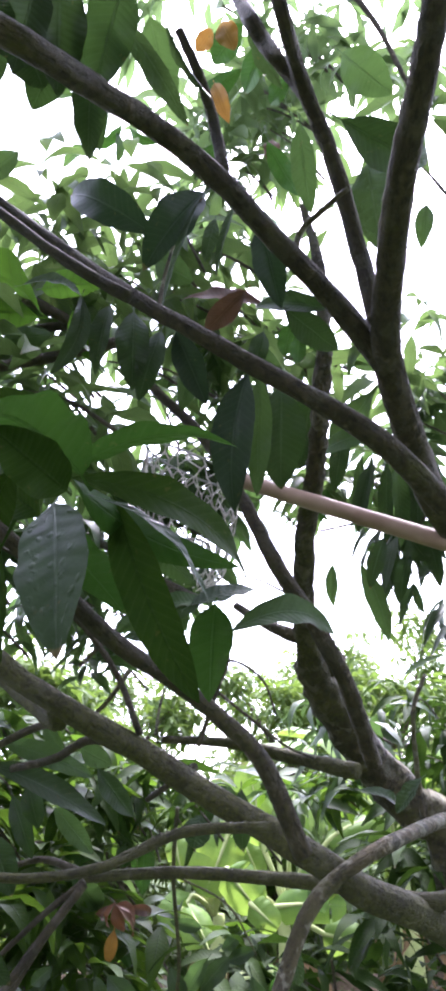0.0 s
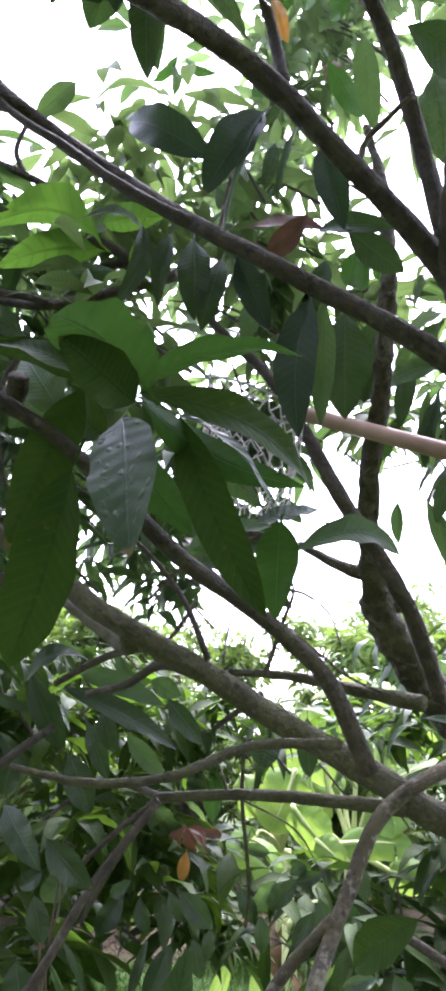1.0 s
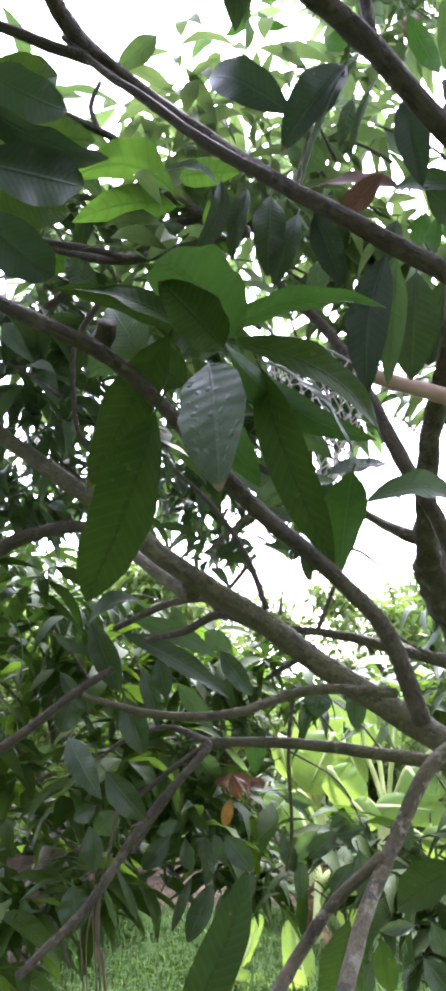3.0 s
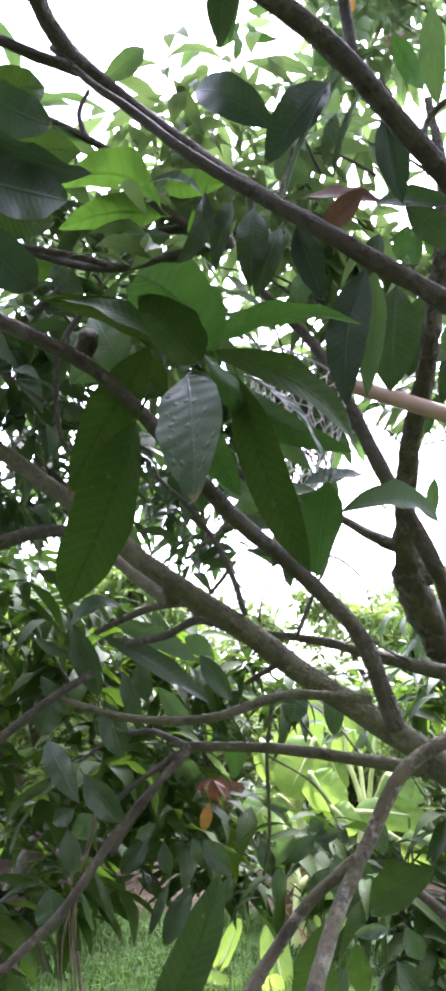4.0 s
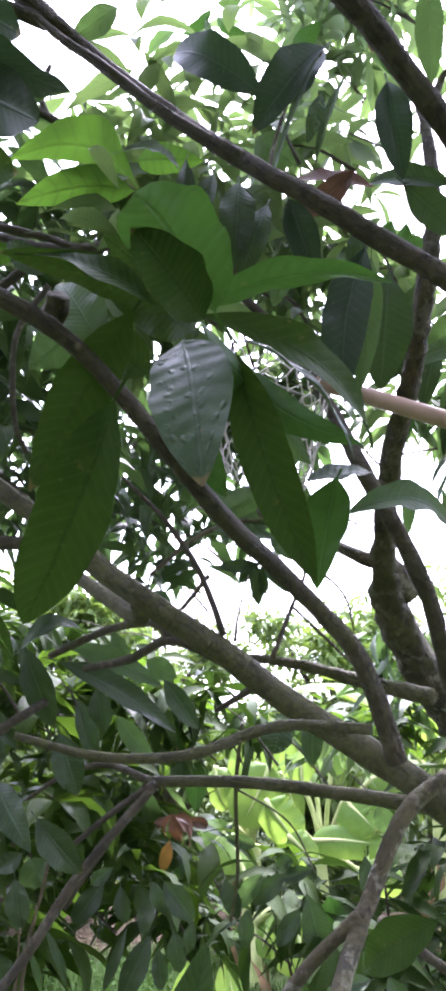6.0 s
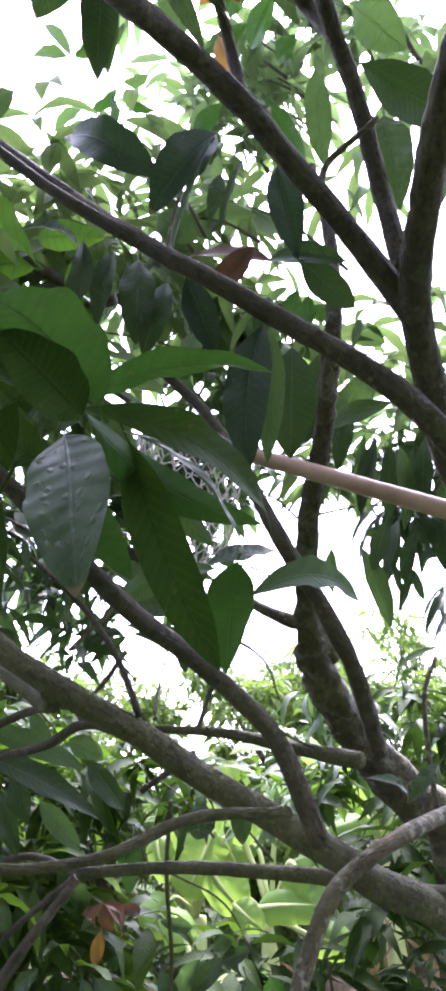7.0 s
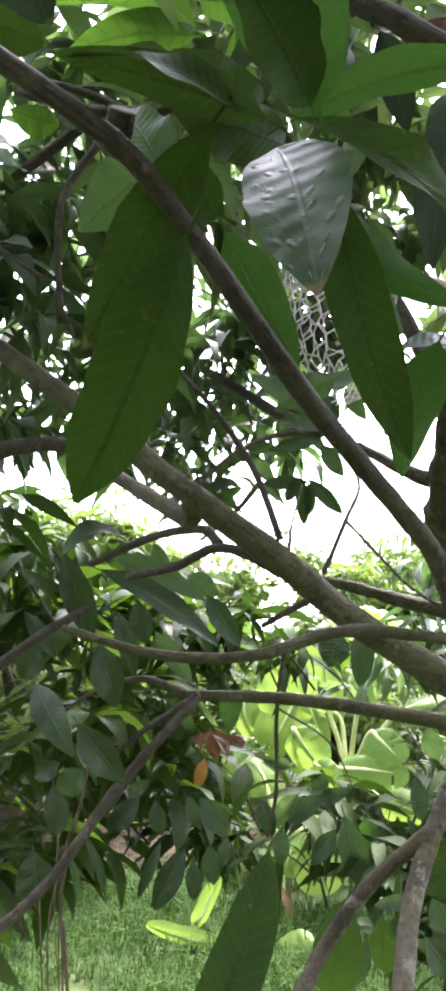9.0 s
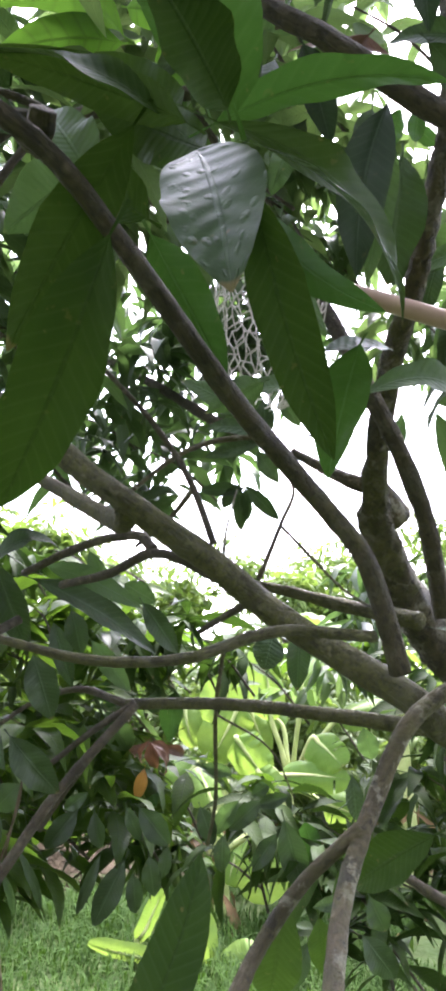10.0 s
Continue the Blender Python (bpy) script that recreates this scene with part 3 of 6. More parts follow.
branch("limb", tree, [(0.9466, 2.303, 1.3761, 0.034), (0.7293, 1.6665, 1.7838, 0.0317), (0.4202, 1.2292, 1.938, 0.0286), (0.319, 1.034, 2.0101, 0.0245), (0.2567, 0.8876, 2.0758, 0.0218), (0.2385, 0.7516, 2.1243, 0.0195), (0.23, 0.6369, 2.1553, 0.0177), (0.2357, 0.5532, 2.1927, 0.0159), (0.2388, 0.4836, 2.2289, 0.0141), (0.2479, 0.462, 2.282, 0.0122)], M_BARK, 12)
branch("limb", tree, [(-0.9606, 1.3725, 2.1092, 0.0154), (-0.7836, 1.3613, 1.9888, 0.0171), (-0.4629, 1.2824, 1.7723, 0.0186), (-0.3506, 1.2507, 1.6847, 0.0199), (-0.2508, 1.2717, 1.6197, 0.0211), (-0.1504, 1.3274, 1.5632, 0.0224), (-0.0472, 1.3996, 1.4953, 0.0232), (0.0644, 1.4233, 1.4306, 0.0241), (0.1756, 1.3786, 1.3642, 0.0249), (0.243, 1.42, 1.318, 0.027), (0.345, 1.5, 1.272, 0.029), (0.5, 1.72, 1.17, 0.032), (0.7, 2.1, 0.95, 0.038), (0.79, 2.3, 0.6, 0.045)], M_MOSSY, 14, "thick limb with green moss on its bark")
branch("branch", tree, [(-0.5165, 1.588, 1.7664, 0.0129), (-0.3846, 1.4215, 1.6738, 0.0153), (-0.2862, 1.2989, 1.6107, 0.0172), (-0.2808, 1.2654, 1.6392, 0.0184)], M_MOSSY, 10)
branch("branch", tree, [(-0.4356, 0.574, 1.8383, 0.0092), (-0.3924, 0.6163, 1.8248, 0.0089), (-0.2947, 0.6993, 1.802, 0.009), (-0.245, 0.7656, 1.7748, 0.0094), (-0.1892, 0.8216, 1.7234, 0.0102), (-0.1273, 0.8957, 1.6673, 0.0112), (-0.0426, 1.0246, 1.6193, 0.0122), (0.0527, 1.1049, 1.5361, 0.0134), (0.1164, 1.1904, 1.4016, 0.015)], M_BARK, 12)
branch("limb", tree, [(-0.4271, 0.9042, 2.4782, 0.0114), (-0.3618, 0.9377, 2.4338, 0.0119), (-0.2383, 0.9448, 2.328, 0.0123), (-0.1292, 0.9251, 2.2217, 0.0128), (-0.0241, 0.907, 2.1343, 0.0137), (0.0744, 0.9209, 2.0726, 0.0147), (0.1714, 0.9306, 2.0115, 0.0161), (0.2677, 0.9707, 1.9563, 0.0179), (0.3616, 1.0449, 1.8937, 0.0198)], M_BARK, 12)
branch("branch", tree, [(-0.5175, 0.7922, 2.6014, 0.0165), (-0.479, 0.8518, 2.5227, 0.0155), (-0.4504, 0.8957, 2.4949, 0.015), (-0.4165, 0.9095, 2.4652, 0.015)], M_BARK, 10)
branch("branch", tree, [(-0.6763, 0.7651, 2.4543, 0.0088), (-0.5631, 0.8328, 2.466, 0.0093), (-0.4935, 0.8759, 2.4653, 0.0101), (-0.4271, 0.9082, 2.4637, 0.0112)], M_BARK, 10)
branch("limb", tree, [(-0.2537, 0.4973, 2.2603, 0.0163), (-0.1828, 0.5133, 2.2184, 0.0154), (-0.1247, 0.5923, 2.2521, 0.0147), (-0.0508, 0.67, 2.2683, 0.0143), (0.0286, 0.7236, 2.2299, 0.0145), (0.105, 0.7852, 2.1809, 0.0153), (0.191, 0.8612, 2.1349, 0.0171), (0.2691, 0.912, 2.0575, 0.0192)], M_BARK, 12)
branch("limb", tree, [(0.2573, 0.9153, 2.1469, 0.015), (0.232, 0.8859, 2.2796, 0.0141), (0.1949, 0.82, 2.3775, 0.013), (0.1445, 0.741, 2.4466, 0.0117), (0.1021, 0.6209, 2.4425, 0.0103), (0.1087, 0.7257, 2.6907, 0.009)], M_BARK, 10)
branch("branch", tree, [(0.1687, 0.805, 2.4821, 0.011), (0.1405, 0.8115, 2.5506, 0.0118), (0.1069, 0.7777, 2.565, 0.0125), (0.075, 0.6962, 2.5057, 0.0125), (0.0645, 0.8307, 2.7795, 0.0118), (0.0281, 0.8017, 2.8523, 0.011)], M_BARK, 10)
branch("limb", tree, [(0.3448, 1.7397, 1.5327, 0.0202), (0.2786, 1.5975, 1.6844, 0.0191), (0.2026, 1.5004, 1.8074, 0.018), (0.1233, 1.4484, 1.9297, 0.0167), (0.0619, 1.4971, 2.096, 0.0151), (-0.023, 1.5386, 2.2742, 0.0135), (-0.152, 1.584, 2.4471, 0.0119), (-0.1473, 1.5663, 2.4857, 0.0103), (-0.2247, 1.526, 2.5856, 0.0086)], M_BARK, 10)
branch("branch", tree, [(0.3136, 1.7939, 1.5189, 0.0202), (0.185, 1.9416, 1.5574, 0.0175), (0.0245, 2.0006, 1.5999, 0.0138), (-0.1526, 1.9325, 1.6127, 0.0092)], M_MOSSY, 10)
branch("branch", tree, [(0.0721, 1.1388, 1.4407, 0.0078), (-0.0572, 1.0954, 1.44, 0.0075), (-0.1681, 1.0598, 1.4028, 0.0069), (-0.277, 1.0365, 1.3968, 0.006), (-0.3879, 1.0302, 1.4185, 0.0046)], M_MOSSY, 8)
branch("branch", tree, [(-0.3161, 1.7562, 1.3211, 0.011), (-0.1122, 1.7033, 1.3308, 0.0123), (0.0778, 1.6416, 1.3219, 0.0137), (0.25, 1.5696, 1.3069, 0.015), (0.4086, 1.517, 1.287, 0.0163), (0.6149, 1.8092, 1.3272, 0.018), (0.7135, 2.1826, 1.2808, 0.02)], M_MOSSY, 10)
branch("branch", tree, [(-0.3352, 1.9097, 1.3149, 0.0101), (-0.4546, 1.9776, 1.342, 0.0083), (-0.5777, 2.0479, 1.3065, 0.0064), (-0.69, 2.1103, 1.2341, 0.0046)], M_BARK, 8)
branch("branch", tree, [(-0.2787, 1.5978, 1.3271, 0.0088), (-0.4022, 1.5458, 1.1734, 0.0093), (-0.4962, 1.5018, 1.0216, 0.0091), (-0.6052, 1.4486, 0.9071, 0.0082)], M_BARK, 10)
branch("branch", tree, [(0.7143, 2.1175, 1.3084, 0.0136), (0.4976, 1.6455, 1.4158, 0.013), (0.2724, 1.2559, 1.4091, 0.0124), (0.1343, 1.179, 1.3457, 0.0118), (0.069, 1.1461, 1.2394, 0.0112), (0.0174, 1.0585, 1.158, 0.0107), (-0.0167, 0.9266, 1.1007, 0.0102), (-0.0536, 0.7838, 1.0386, 0.0101), (-0.0913, 0.63, 0.9505, 0.0099)], M_GREYBARK, 10, "bent branch with pale lichen on its bark")
branch("branch", tree, [(0.0467, 1.1138, 1.2181, 0.0083), (-0.0187, 1.1167, 1.1568, 0.0086), (-0.0696, 1.1087, 1.0898, 0.0088), (-0.1077, 1.0486, 1.0419, 0.009), (-0.1788, 0.9366, 0.9526, 0.009), (-0.2507, 0.8134, 0.8372, 0.009)], M_GREYBARK, 10)
branch("twig", tree, [(-0.1416, 1.3096, 1.5847, 0.0064), (-0.1867, 1.3187, 1.6918, 0.0058), (-0.2496, 1.2944, 1.7779, 0.0049), (-0.3196, 1.2357, 1.8368, 0.0037)], M_BARK, 7)
branch("branch", tree, [(-0.0529, 1.9257, 1.968, 0.0166), (-0.182, 2.0493, 2.0692, 0.0153), (-0.3259, 2.1828, 2.2029, 0.0141), (-0.5197, 2.3207, 2.3465, 0.0129)], M_BARK, 8)
branch("branch", tree, [(-0.6329, 1.2215, 2.3286, 0.0074), (-0.4642, 1.1994, 2.2687, 0.0098), (-0.3144, 1.1658, 2.2637, 0.011), (-0.1756, 1.125, 2.2667, 0.011)], M_BARK, 8)
branch("twig", tree, [(0.1175, 0.799, 2.1694, 0.0055), (0.1319, 0.7871, 2.2124, 0.0049), (0.1596, 0.7606, 2.2239, 0.0043), (0.1933, 0.7449, 2.2461, 0.0037)], M_GREYBARK, 7)
branch("twig", tree, [(0.0264, 0.7671, 2.3066, 0.0092), (0.0129, 0.7619, 2.4042, 0.0083), (-0.006, 0.7141, 2.4348, 0.0074), (-0.0312, 0.6863, 2.4831, 0.0064)], M_BARK, 8)
branch("twig", tree, [(-0.0831, 0.9581, 2.2048, 0.0037), (-0.07, 0.9587, 2.2902, 0.0031), (-0.0458, 0.9352, 2.3515, 0.0025), (-0.0054, 0.8934, 2.3814, 0.0018)], M_GREYBARK, 6)
branch("twig", tree, [(-0.0517, 1.6582, 1.5796, 0.006), (-0.0068, 1.6845, 1.7012, 0.005), (0.0224, 1.7196, 1.78, 0.004), (0.0043, 1.7549, 1.847, 0.003)], M_GREYBARK, 6)
branch("twig", tree, [(-0.0039, 1.686, 1.6948, 0.004), (0.0688, 1.753, 1.6419, 0.0037), (0.1488, 1.8211, 1.585, 0.0033), (0.2397, 1.8859, 1.5456, 0.003)], M_GREYBARK, 6)
branch("twig", tree, [(-0.1262, 1.4464, 1.5918, 0.004), (-0.1217, 1.4854, 1.6477, 0.003), (-0.1046, 1.5678, 1.7417, 0.002)], M_GREYBARK, 6)
branch("twig", tree, [(-0.1819, 1.4666, 1.7176, 0.006), (-0.2345, 1.5272, 1.6643, 0.005), (-0.2978, 1.5844, 1.6237, 0.004)], M_GREYBARK, 6)
branch("twig", tree, [(-0.0569, 1.8321, 1.9463, 0.008), (-0.1612, 1.8312, 1.9266, 0.007), (-0.2465, 1.7881, 1.8708, 0.006), (-0.339, 1.7535, 1.7753, 0.005)], M_GREYBARK, 8)
branch("branch", tree, [(-0.2477, 1.4398, 1.5935, 0.01), (-0.2873, 1.4817, 1.6263, 0.0093), (-0.3966, 1.5799, 1.6214, 0.0087), (-0.5383, 1.6854, 1.576, 0.008)], M_BARK, 8)
branch("branch", tree, [(-0.1142, 1.4086, 1.5342, 0.01), (-0.1982, 1.4157, 1.5748, 0.0095), (-0.2584, 1.4411, 1.5855, 0.009), (-0.3305, 1.4951, 1.5569, 0.0085), (-0.4369, 1.595, 1.5446, 0.008)], M_BARK, 8)
branch("branch", tree, [(-0.0595, 1.6162, 1.5362, 0.01), (-0.0941, 1.6699, 1.5176, 0.008), (-0.1701, 1.7273, 1.4734, 0.006)], M_BARK, 8)
branch("twig", tree, [(-0.4259, 1.0612, 2.0968, 0.006), (-0.4617, 1.0713, 2.0433, 0.0055), (-0.4774, 1.0823, 1.9908, 0.005), (-0.4769, 1.1257, 1.8891, 0.0045), (-0.4644, 1.1657, 1.8509, 0.004)], M_BARK, 6)
branch("branch", tree, [(-0.5136, 1.2241, 2.2651, 0.011), (-0.5649, 1.2314, 2.2212, 0.0095), (-0.6265, 1.2393, 2.1717, 0.008)], M_BARK, 8)
branch("branch", tree, [(-0.8915, 1.6475, 1.7337, 0.02), (-0.7604, 1.6031, 1.7814, 0.018), (-0.6355, 1.5659, 1.7999, 0.016), (-0.5313, 1.5352, 1.7824, 0.014)], M_BARK, 8)
branch("branch", tree, [(-0.6613, 1.2989, 2.7479, 0.012), (-0.5725, 1.3225, 2.7151, 0.01), (-0.4911, 1.3461, 2.6777, 0.008)], M_BARK, 8)
branch("twig", tree, [(-0.5695, 1.3229, 2.7152, 0.008), (-0.5871, 1.3054, 2.7681, 0.0065), (-0.5646, 1.2928, 2.8268, 0.005)], M_BARK, 8)
branch("branch", tree, [(-0.7831, 1.5833, 1.2713, 0.012), (-0.6851, 1.5794, 1.3431, 0.011), (-0.5871, 1.5736, 1.4218, 0.01), (-0.5181, 1.6217, 1.4782, 0.009)], M_BARK, 8)
branch("twig", tree, [(-0.2793, 1.5967, 1.3302, 0.008), (-0.3539, 1.5988, 1.2785, 0.0065), (-0.4488, 1.6052, 1.1997, 0.005)], M_BARK, 8)
branch("twig", tree, [(-0.2861, 1.5971, 1.3246, 0.007), (-0.3445, 1.6292, 1.2504, 0.0063), (-0.4138, 1.6755, 1.1561, 0.0057), (-0.4613, 1.7093, 1.0821, 0.005)], M_BARK, 8)
branch("twig", tree, [(-0.009, 1.3747, 1.7219, 0.004), (0.0445, 1.4867, 1.7283, 0.0033), (0.0939, 1.5557, 1.6979, 0.0027), (0.1199, 1.6287, 1.6394, 0.002)], M_BARK, 6)
branch("twig", tree, [(-0.1156, 1.9577, 1.4507, 0.006), (-0.1295, 1.9981, 1.2966, 0.0057), (-0.1214, 2.0751, 1.0995, 0.0053), (-0.1364, 2.1268, 0.98, 0.005)], M_MOSSY, 6)
branch("twig", tree, [(-0.1295, 1.9981, 1.2966, 0.003), (0.0027, 2.0407, 1.2208, 0.0025), (0.0719, 2.0849, 1.1022, 0.002)], M_MOSSY, 6)
branch("twig", tree, [(-0.4493, 1.4963, 1.2134, 0.002), (-0.4791, 1.5355, 1.0543, 0.0018), (-0.4922, 1.5643, 0.9428, 0.0017), (-0.4865, 1.613, 0.7702, 0.0015)], M_VINE, 6)
branch("twig", tree, [(-0.4734, 1.5011, 1.068, 0.002), (-0.5011, 1.5287, 0.9521, 0.0018), (-0.4956, 1.5765, 0.7831, 0.0015)], M_VINE, 6)
branch("twig", tree, [(-0.4822, 1.5445, 1.058, 0.0025), (-0.4952, 1.5649, 0.9767, 0.0023), (-0.4868, 1.5972, 0.8652, 0.0022), (-0.4833, 1.6253, 0.7659, 0.002)], M_VINE, 6)
branch("twig", tree, [(-0.5446, 1.7949, 0.8583, 0.005), (-0.535, 1.8261, 0.7672, 0.004), (-0.5216, 1.8521, 0.6546, 0.003)], M_VINE, 6)
branch("twig", tree, [(-0.553, 1.723, 1.0396, 0.002), (-0.5535, 1.756, 0.8927, 0.0015), (-0.5343, 1.7952, 0.7222, 0.001)], M_VINE, 6)
branch("twig", tree, [(-0.493, 1.6605, 1.2401, 0.0025), (-0.5062, 1.7056, 1.1276, 0.0023), (-0.5446, 1.7532, 0.9983, 0.0022), (-0.5498, 1.7947, 0.8581, 0.002)], M_VINE, 6)
branch("twig", tree, [(-0.5795, 1.7275, 0.9221, 0.002), (-0.5686, 1.755, 0.8019, 0.0018), (-0.5577, 1.7826, 0.6818, 0.0015)], M_VINE, 6)
branch("branch", tree, [(0.4078, 1.3215, 3.569, 0.009), (0.4965, 1.3677, 3.4547, 0.008), (0.5766, 1.4289, 3.3083, 0.007), (0.6474, 1.4542, 3.2426, 0.006)], M_BARK, 8)
branch("twig", tree, [(0.3854, 1.5141, 1.4038, 0.006), (0.3868, 1.524, 1.512, 0.0053), (0.3956, 1.5303, 1.6281, 0.0047), (0.4361, 1.5517, 1.7038, 0.004)], M_GREYBARK, 6)
branch("branch", tree, [(-0.4017, 1.2803, 2.4973, 0.014), (-0.3578, 1.3064, 2.4827, 0.0127), (-0.3136, 1.3424, 2.4694, 0.0113), (-0.3933, 1.3854, 2.4882, 0.01)], M_BARK, 8)
branch("branch", tree, [(-0.599, 1.1261, 2.2712, 0.008), (-0.4891, 1.1471, 2.2599, 0.007), (-0.4235, 1.206, 2.2755, 0.006)], M_BARK, 8)
branch("twig", tree, [(0.3, 1.9602, 2.1711, 0.004), (0.4233, 1.9449, 2.188, 0.0035), (0.5292, 1.9421, 2.1795, 0.003)], M_BARK, 6)
branch("twig", tree, [(0.5609, 1.6197, 2.1588, 0.004), (0.5341, 1.7523, 2.1124, 0.0035), (0.5339, 1.8948, 2.0405, 0.003)], M_BARK, 6)
branch("twig", tree, [(-0.3668, 1.4722, 3.3426, 0.003), (-0.3221, 1.528, 3.213, 0.0025), (-0.2336, 1.556, 3.1389, 0.002)], M_BARK, 6)
branch("stub", tree, [(-0.3147, 0.7463, 1.8335, 0.014), (-0.3027, 0.7345, 1.8427, 0.013), (-0.2976, 0.7223, 1.8527, 0.012)], M_GREYBARK, 8)
branch("branch", tree, [(-0.4805, 0.8947, 2.5045, 0.006), (-0.398, 0.8959, 2.4187, 0.007), (-0.3315, 0.8958, 2.3635, 0.008), (-0.2477, 0.9023, 2.2914, 0.009), (-0.176, 0.9029, 2.2343, 0.01), (-0.1208, 0.8974, 2.1927, 0.011)], M_BARK, 6)
branch("burl", tree, [(0.3013, 1.9802, 1.7863, 0.05), (0.2632, 1.9397, 1.8326, 0.0393), (0.2387, 1.9175, 1.8606, 0.0287), (0.2111, 1.9237, 1.8751, 0.018)], M_GREYBARK, 8)
branch("branch", tree, [(0.2664, 1.9348, 1.8429, 0.024), (0.193, 1.9374, 1.8716, 0.02), (0.1326, 1.9785, 1.9107, 0.016), (0.0541, 2.0607, 1.9827, 0.012)], M_GREYBARK, 8)

# leaves told apart, rosette by rosette
# the near rosette
leaf(tree, (-0.159, 0.657, 1.762), (-0.128, 0.571, 1.596), 0.069, (-0.31, -0.87, 0.39), M_PALE, 0.05, 0.03, fold=0.25, full=1.12, wavy=0.03, widest=0.47, twist=0.0)
leaf(tree, (-0.148, 0.696, 1.82), (0.024, 0.629, 1.804), 0.039, (0.14, 0.14, 0.98), M_YOUNG, 0.14, full=1.2)
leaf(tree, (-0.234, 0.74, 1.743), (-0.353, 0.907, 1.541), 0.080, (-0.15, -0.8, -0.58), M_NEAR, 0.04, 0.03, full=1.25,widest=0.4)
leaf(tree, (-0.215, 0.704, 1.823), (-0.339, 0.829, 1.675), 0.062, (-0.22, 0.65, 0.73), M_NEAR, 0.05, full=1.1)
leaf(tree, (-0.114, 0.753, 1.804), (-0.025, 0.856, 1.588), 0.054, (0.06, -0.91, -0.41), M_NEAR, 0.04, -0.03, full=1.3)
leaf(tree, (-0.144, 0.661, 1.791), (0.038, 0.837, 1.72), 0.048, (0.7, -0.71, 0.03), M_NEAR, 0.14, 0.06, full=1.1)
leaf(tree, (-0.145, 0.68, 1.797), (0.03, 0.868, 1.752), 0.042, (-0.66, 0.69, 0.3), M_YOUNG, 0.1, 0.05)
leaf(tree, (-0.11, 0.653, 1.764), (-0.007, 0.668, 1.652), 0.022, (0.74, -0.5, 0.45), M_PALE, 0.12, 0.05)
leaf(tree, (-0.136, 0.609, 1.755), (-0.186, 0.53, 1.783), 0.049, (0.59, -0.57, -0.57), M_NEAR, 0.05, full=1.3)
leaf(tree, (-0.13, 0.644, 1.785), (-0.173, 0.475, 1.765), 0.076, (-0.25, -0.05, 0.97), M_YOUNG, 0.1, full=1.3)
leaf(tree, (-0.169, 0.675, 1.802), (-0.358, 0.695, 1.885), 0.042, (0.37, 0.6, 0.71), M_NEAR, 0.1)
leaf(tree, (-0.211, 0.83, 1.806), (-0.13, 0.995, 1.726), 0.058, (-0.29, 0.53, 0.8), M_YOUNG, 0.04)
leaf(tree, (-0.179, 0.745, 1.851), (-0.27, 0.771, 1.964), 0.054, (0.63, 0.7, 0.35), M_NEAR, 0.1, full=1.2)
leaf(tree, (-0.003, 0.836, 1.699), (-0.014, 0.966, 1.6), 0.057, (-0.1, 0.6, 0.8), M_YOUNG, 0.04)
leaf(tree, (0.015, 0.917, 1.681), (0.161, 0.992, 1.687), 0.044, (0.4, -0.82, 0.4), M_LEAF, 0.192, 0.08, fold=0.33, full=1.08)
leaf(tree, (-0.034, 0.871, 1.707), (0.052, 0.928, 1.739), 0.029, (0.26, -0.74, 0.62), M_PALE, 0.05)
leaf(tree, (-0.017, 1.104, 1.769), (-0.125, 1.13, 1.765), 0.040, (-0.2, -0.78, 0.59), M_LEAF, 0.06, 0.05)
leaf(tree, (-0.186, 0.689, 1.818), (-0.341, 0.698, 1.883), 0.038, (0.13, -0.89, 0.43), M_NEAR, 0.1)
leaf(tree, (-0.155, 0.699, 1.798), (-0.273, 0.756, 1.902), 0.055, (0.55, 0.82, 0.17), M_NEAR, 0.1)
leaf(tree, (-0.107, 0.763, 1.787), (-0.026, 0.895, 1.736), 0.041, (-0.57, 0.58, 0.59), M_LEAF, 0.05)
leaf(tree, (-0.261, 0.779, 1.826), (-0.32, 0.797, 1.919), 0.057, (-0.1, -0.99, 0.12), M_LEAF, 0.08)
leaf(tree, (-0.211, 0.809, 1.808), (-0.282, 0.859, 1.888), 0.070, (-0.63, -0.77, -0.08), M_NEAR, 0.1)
leaf(tree, (-0.303, 0.9, 1.928), (-0.419, 1, 1.915), 0.077, (0.21, 0.37, 0.9), M_LEAF, 0.1)
leaf(tree, (-0.084, 1.041, 1.745), (-0.157, 1.089, 1.718), 0.040, (0.26, 0.75, 0.61), M_LEAF, 0.08, fold=0.62, full=1.08)
leaf(tree, (-0.058, 1.159, 1.714), (-0.158, 1.19, 1.733), 0.024, (-0.27, -0.95, 0.16), M_PALE, 0.128, fold=0.42, full=1.08)
leaf(tree, (-0.084, 1.244, 1.77), (-0.203, 1.259, 1.836), 0.042, (-0.11, -0.99, 0.01), M_LEAF, 0.08, fold=0.23, full=1.08)
# leaves hung under the middle limb
leaf(tree, (0.056, 0.949, 2.083), (0.03, 1.021, 1.885), 0.066, (-0.21, -0.93, -0.31), M_BLUE, 0.064, -0.05, fold=0.35, full=1.08)
leaf(tree, (-0.052, 0.933, 2.154), (-0.008, 0.989, 2.054), 0.046, (-0.03, -0.87, -0.5), M_BLUE, 0.08, fold=0.66, full=1.08)
leaf(tree, (0.084, 1.061, 2.15), (0.074, 1.163, 1.965), 0.046, (-0.08, -0.87, -0.48), M_LEAF, 0.064, fold=0.47, full=1.08)
leaf(tree, (0.131, 1.163, 2.188), (0.127, 1.262, 2.019), 0.092, (-0.11, -0.86, -0.5), M_DARK, 0.08, fold=0.28, full=1.08)
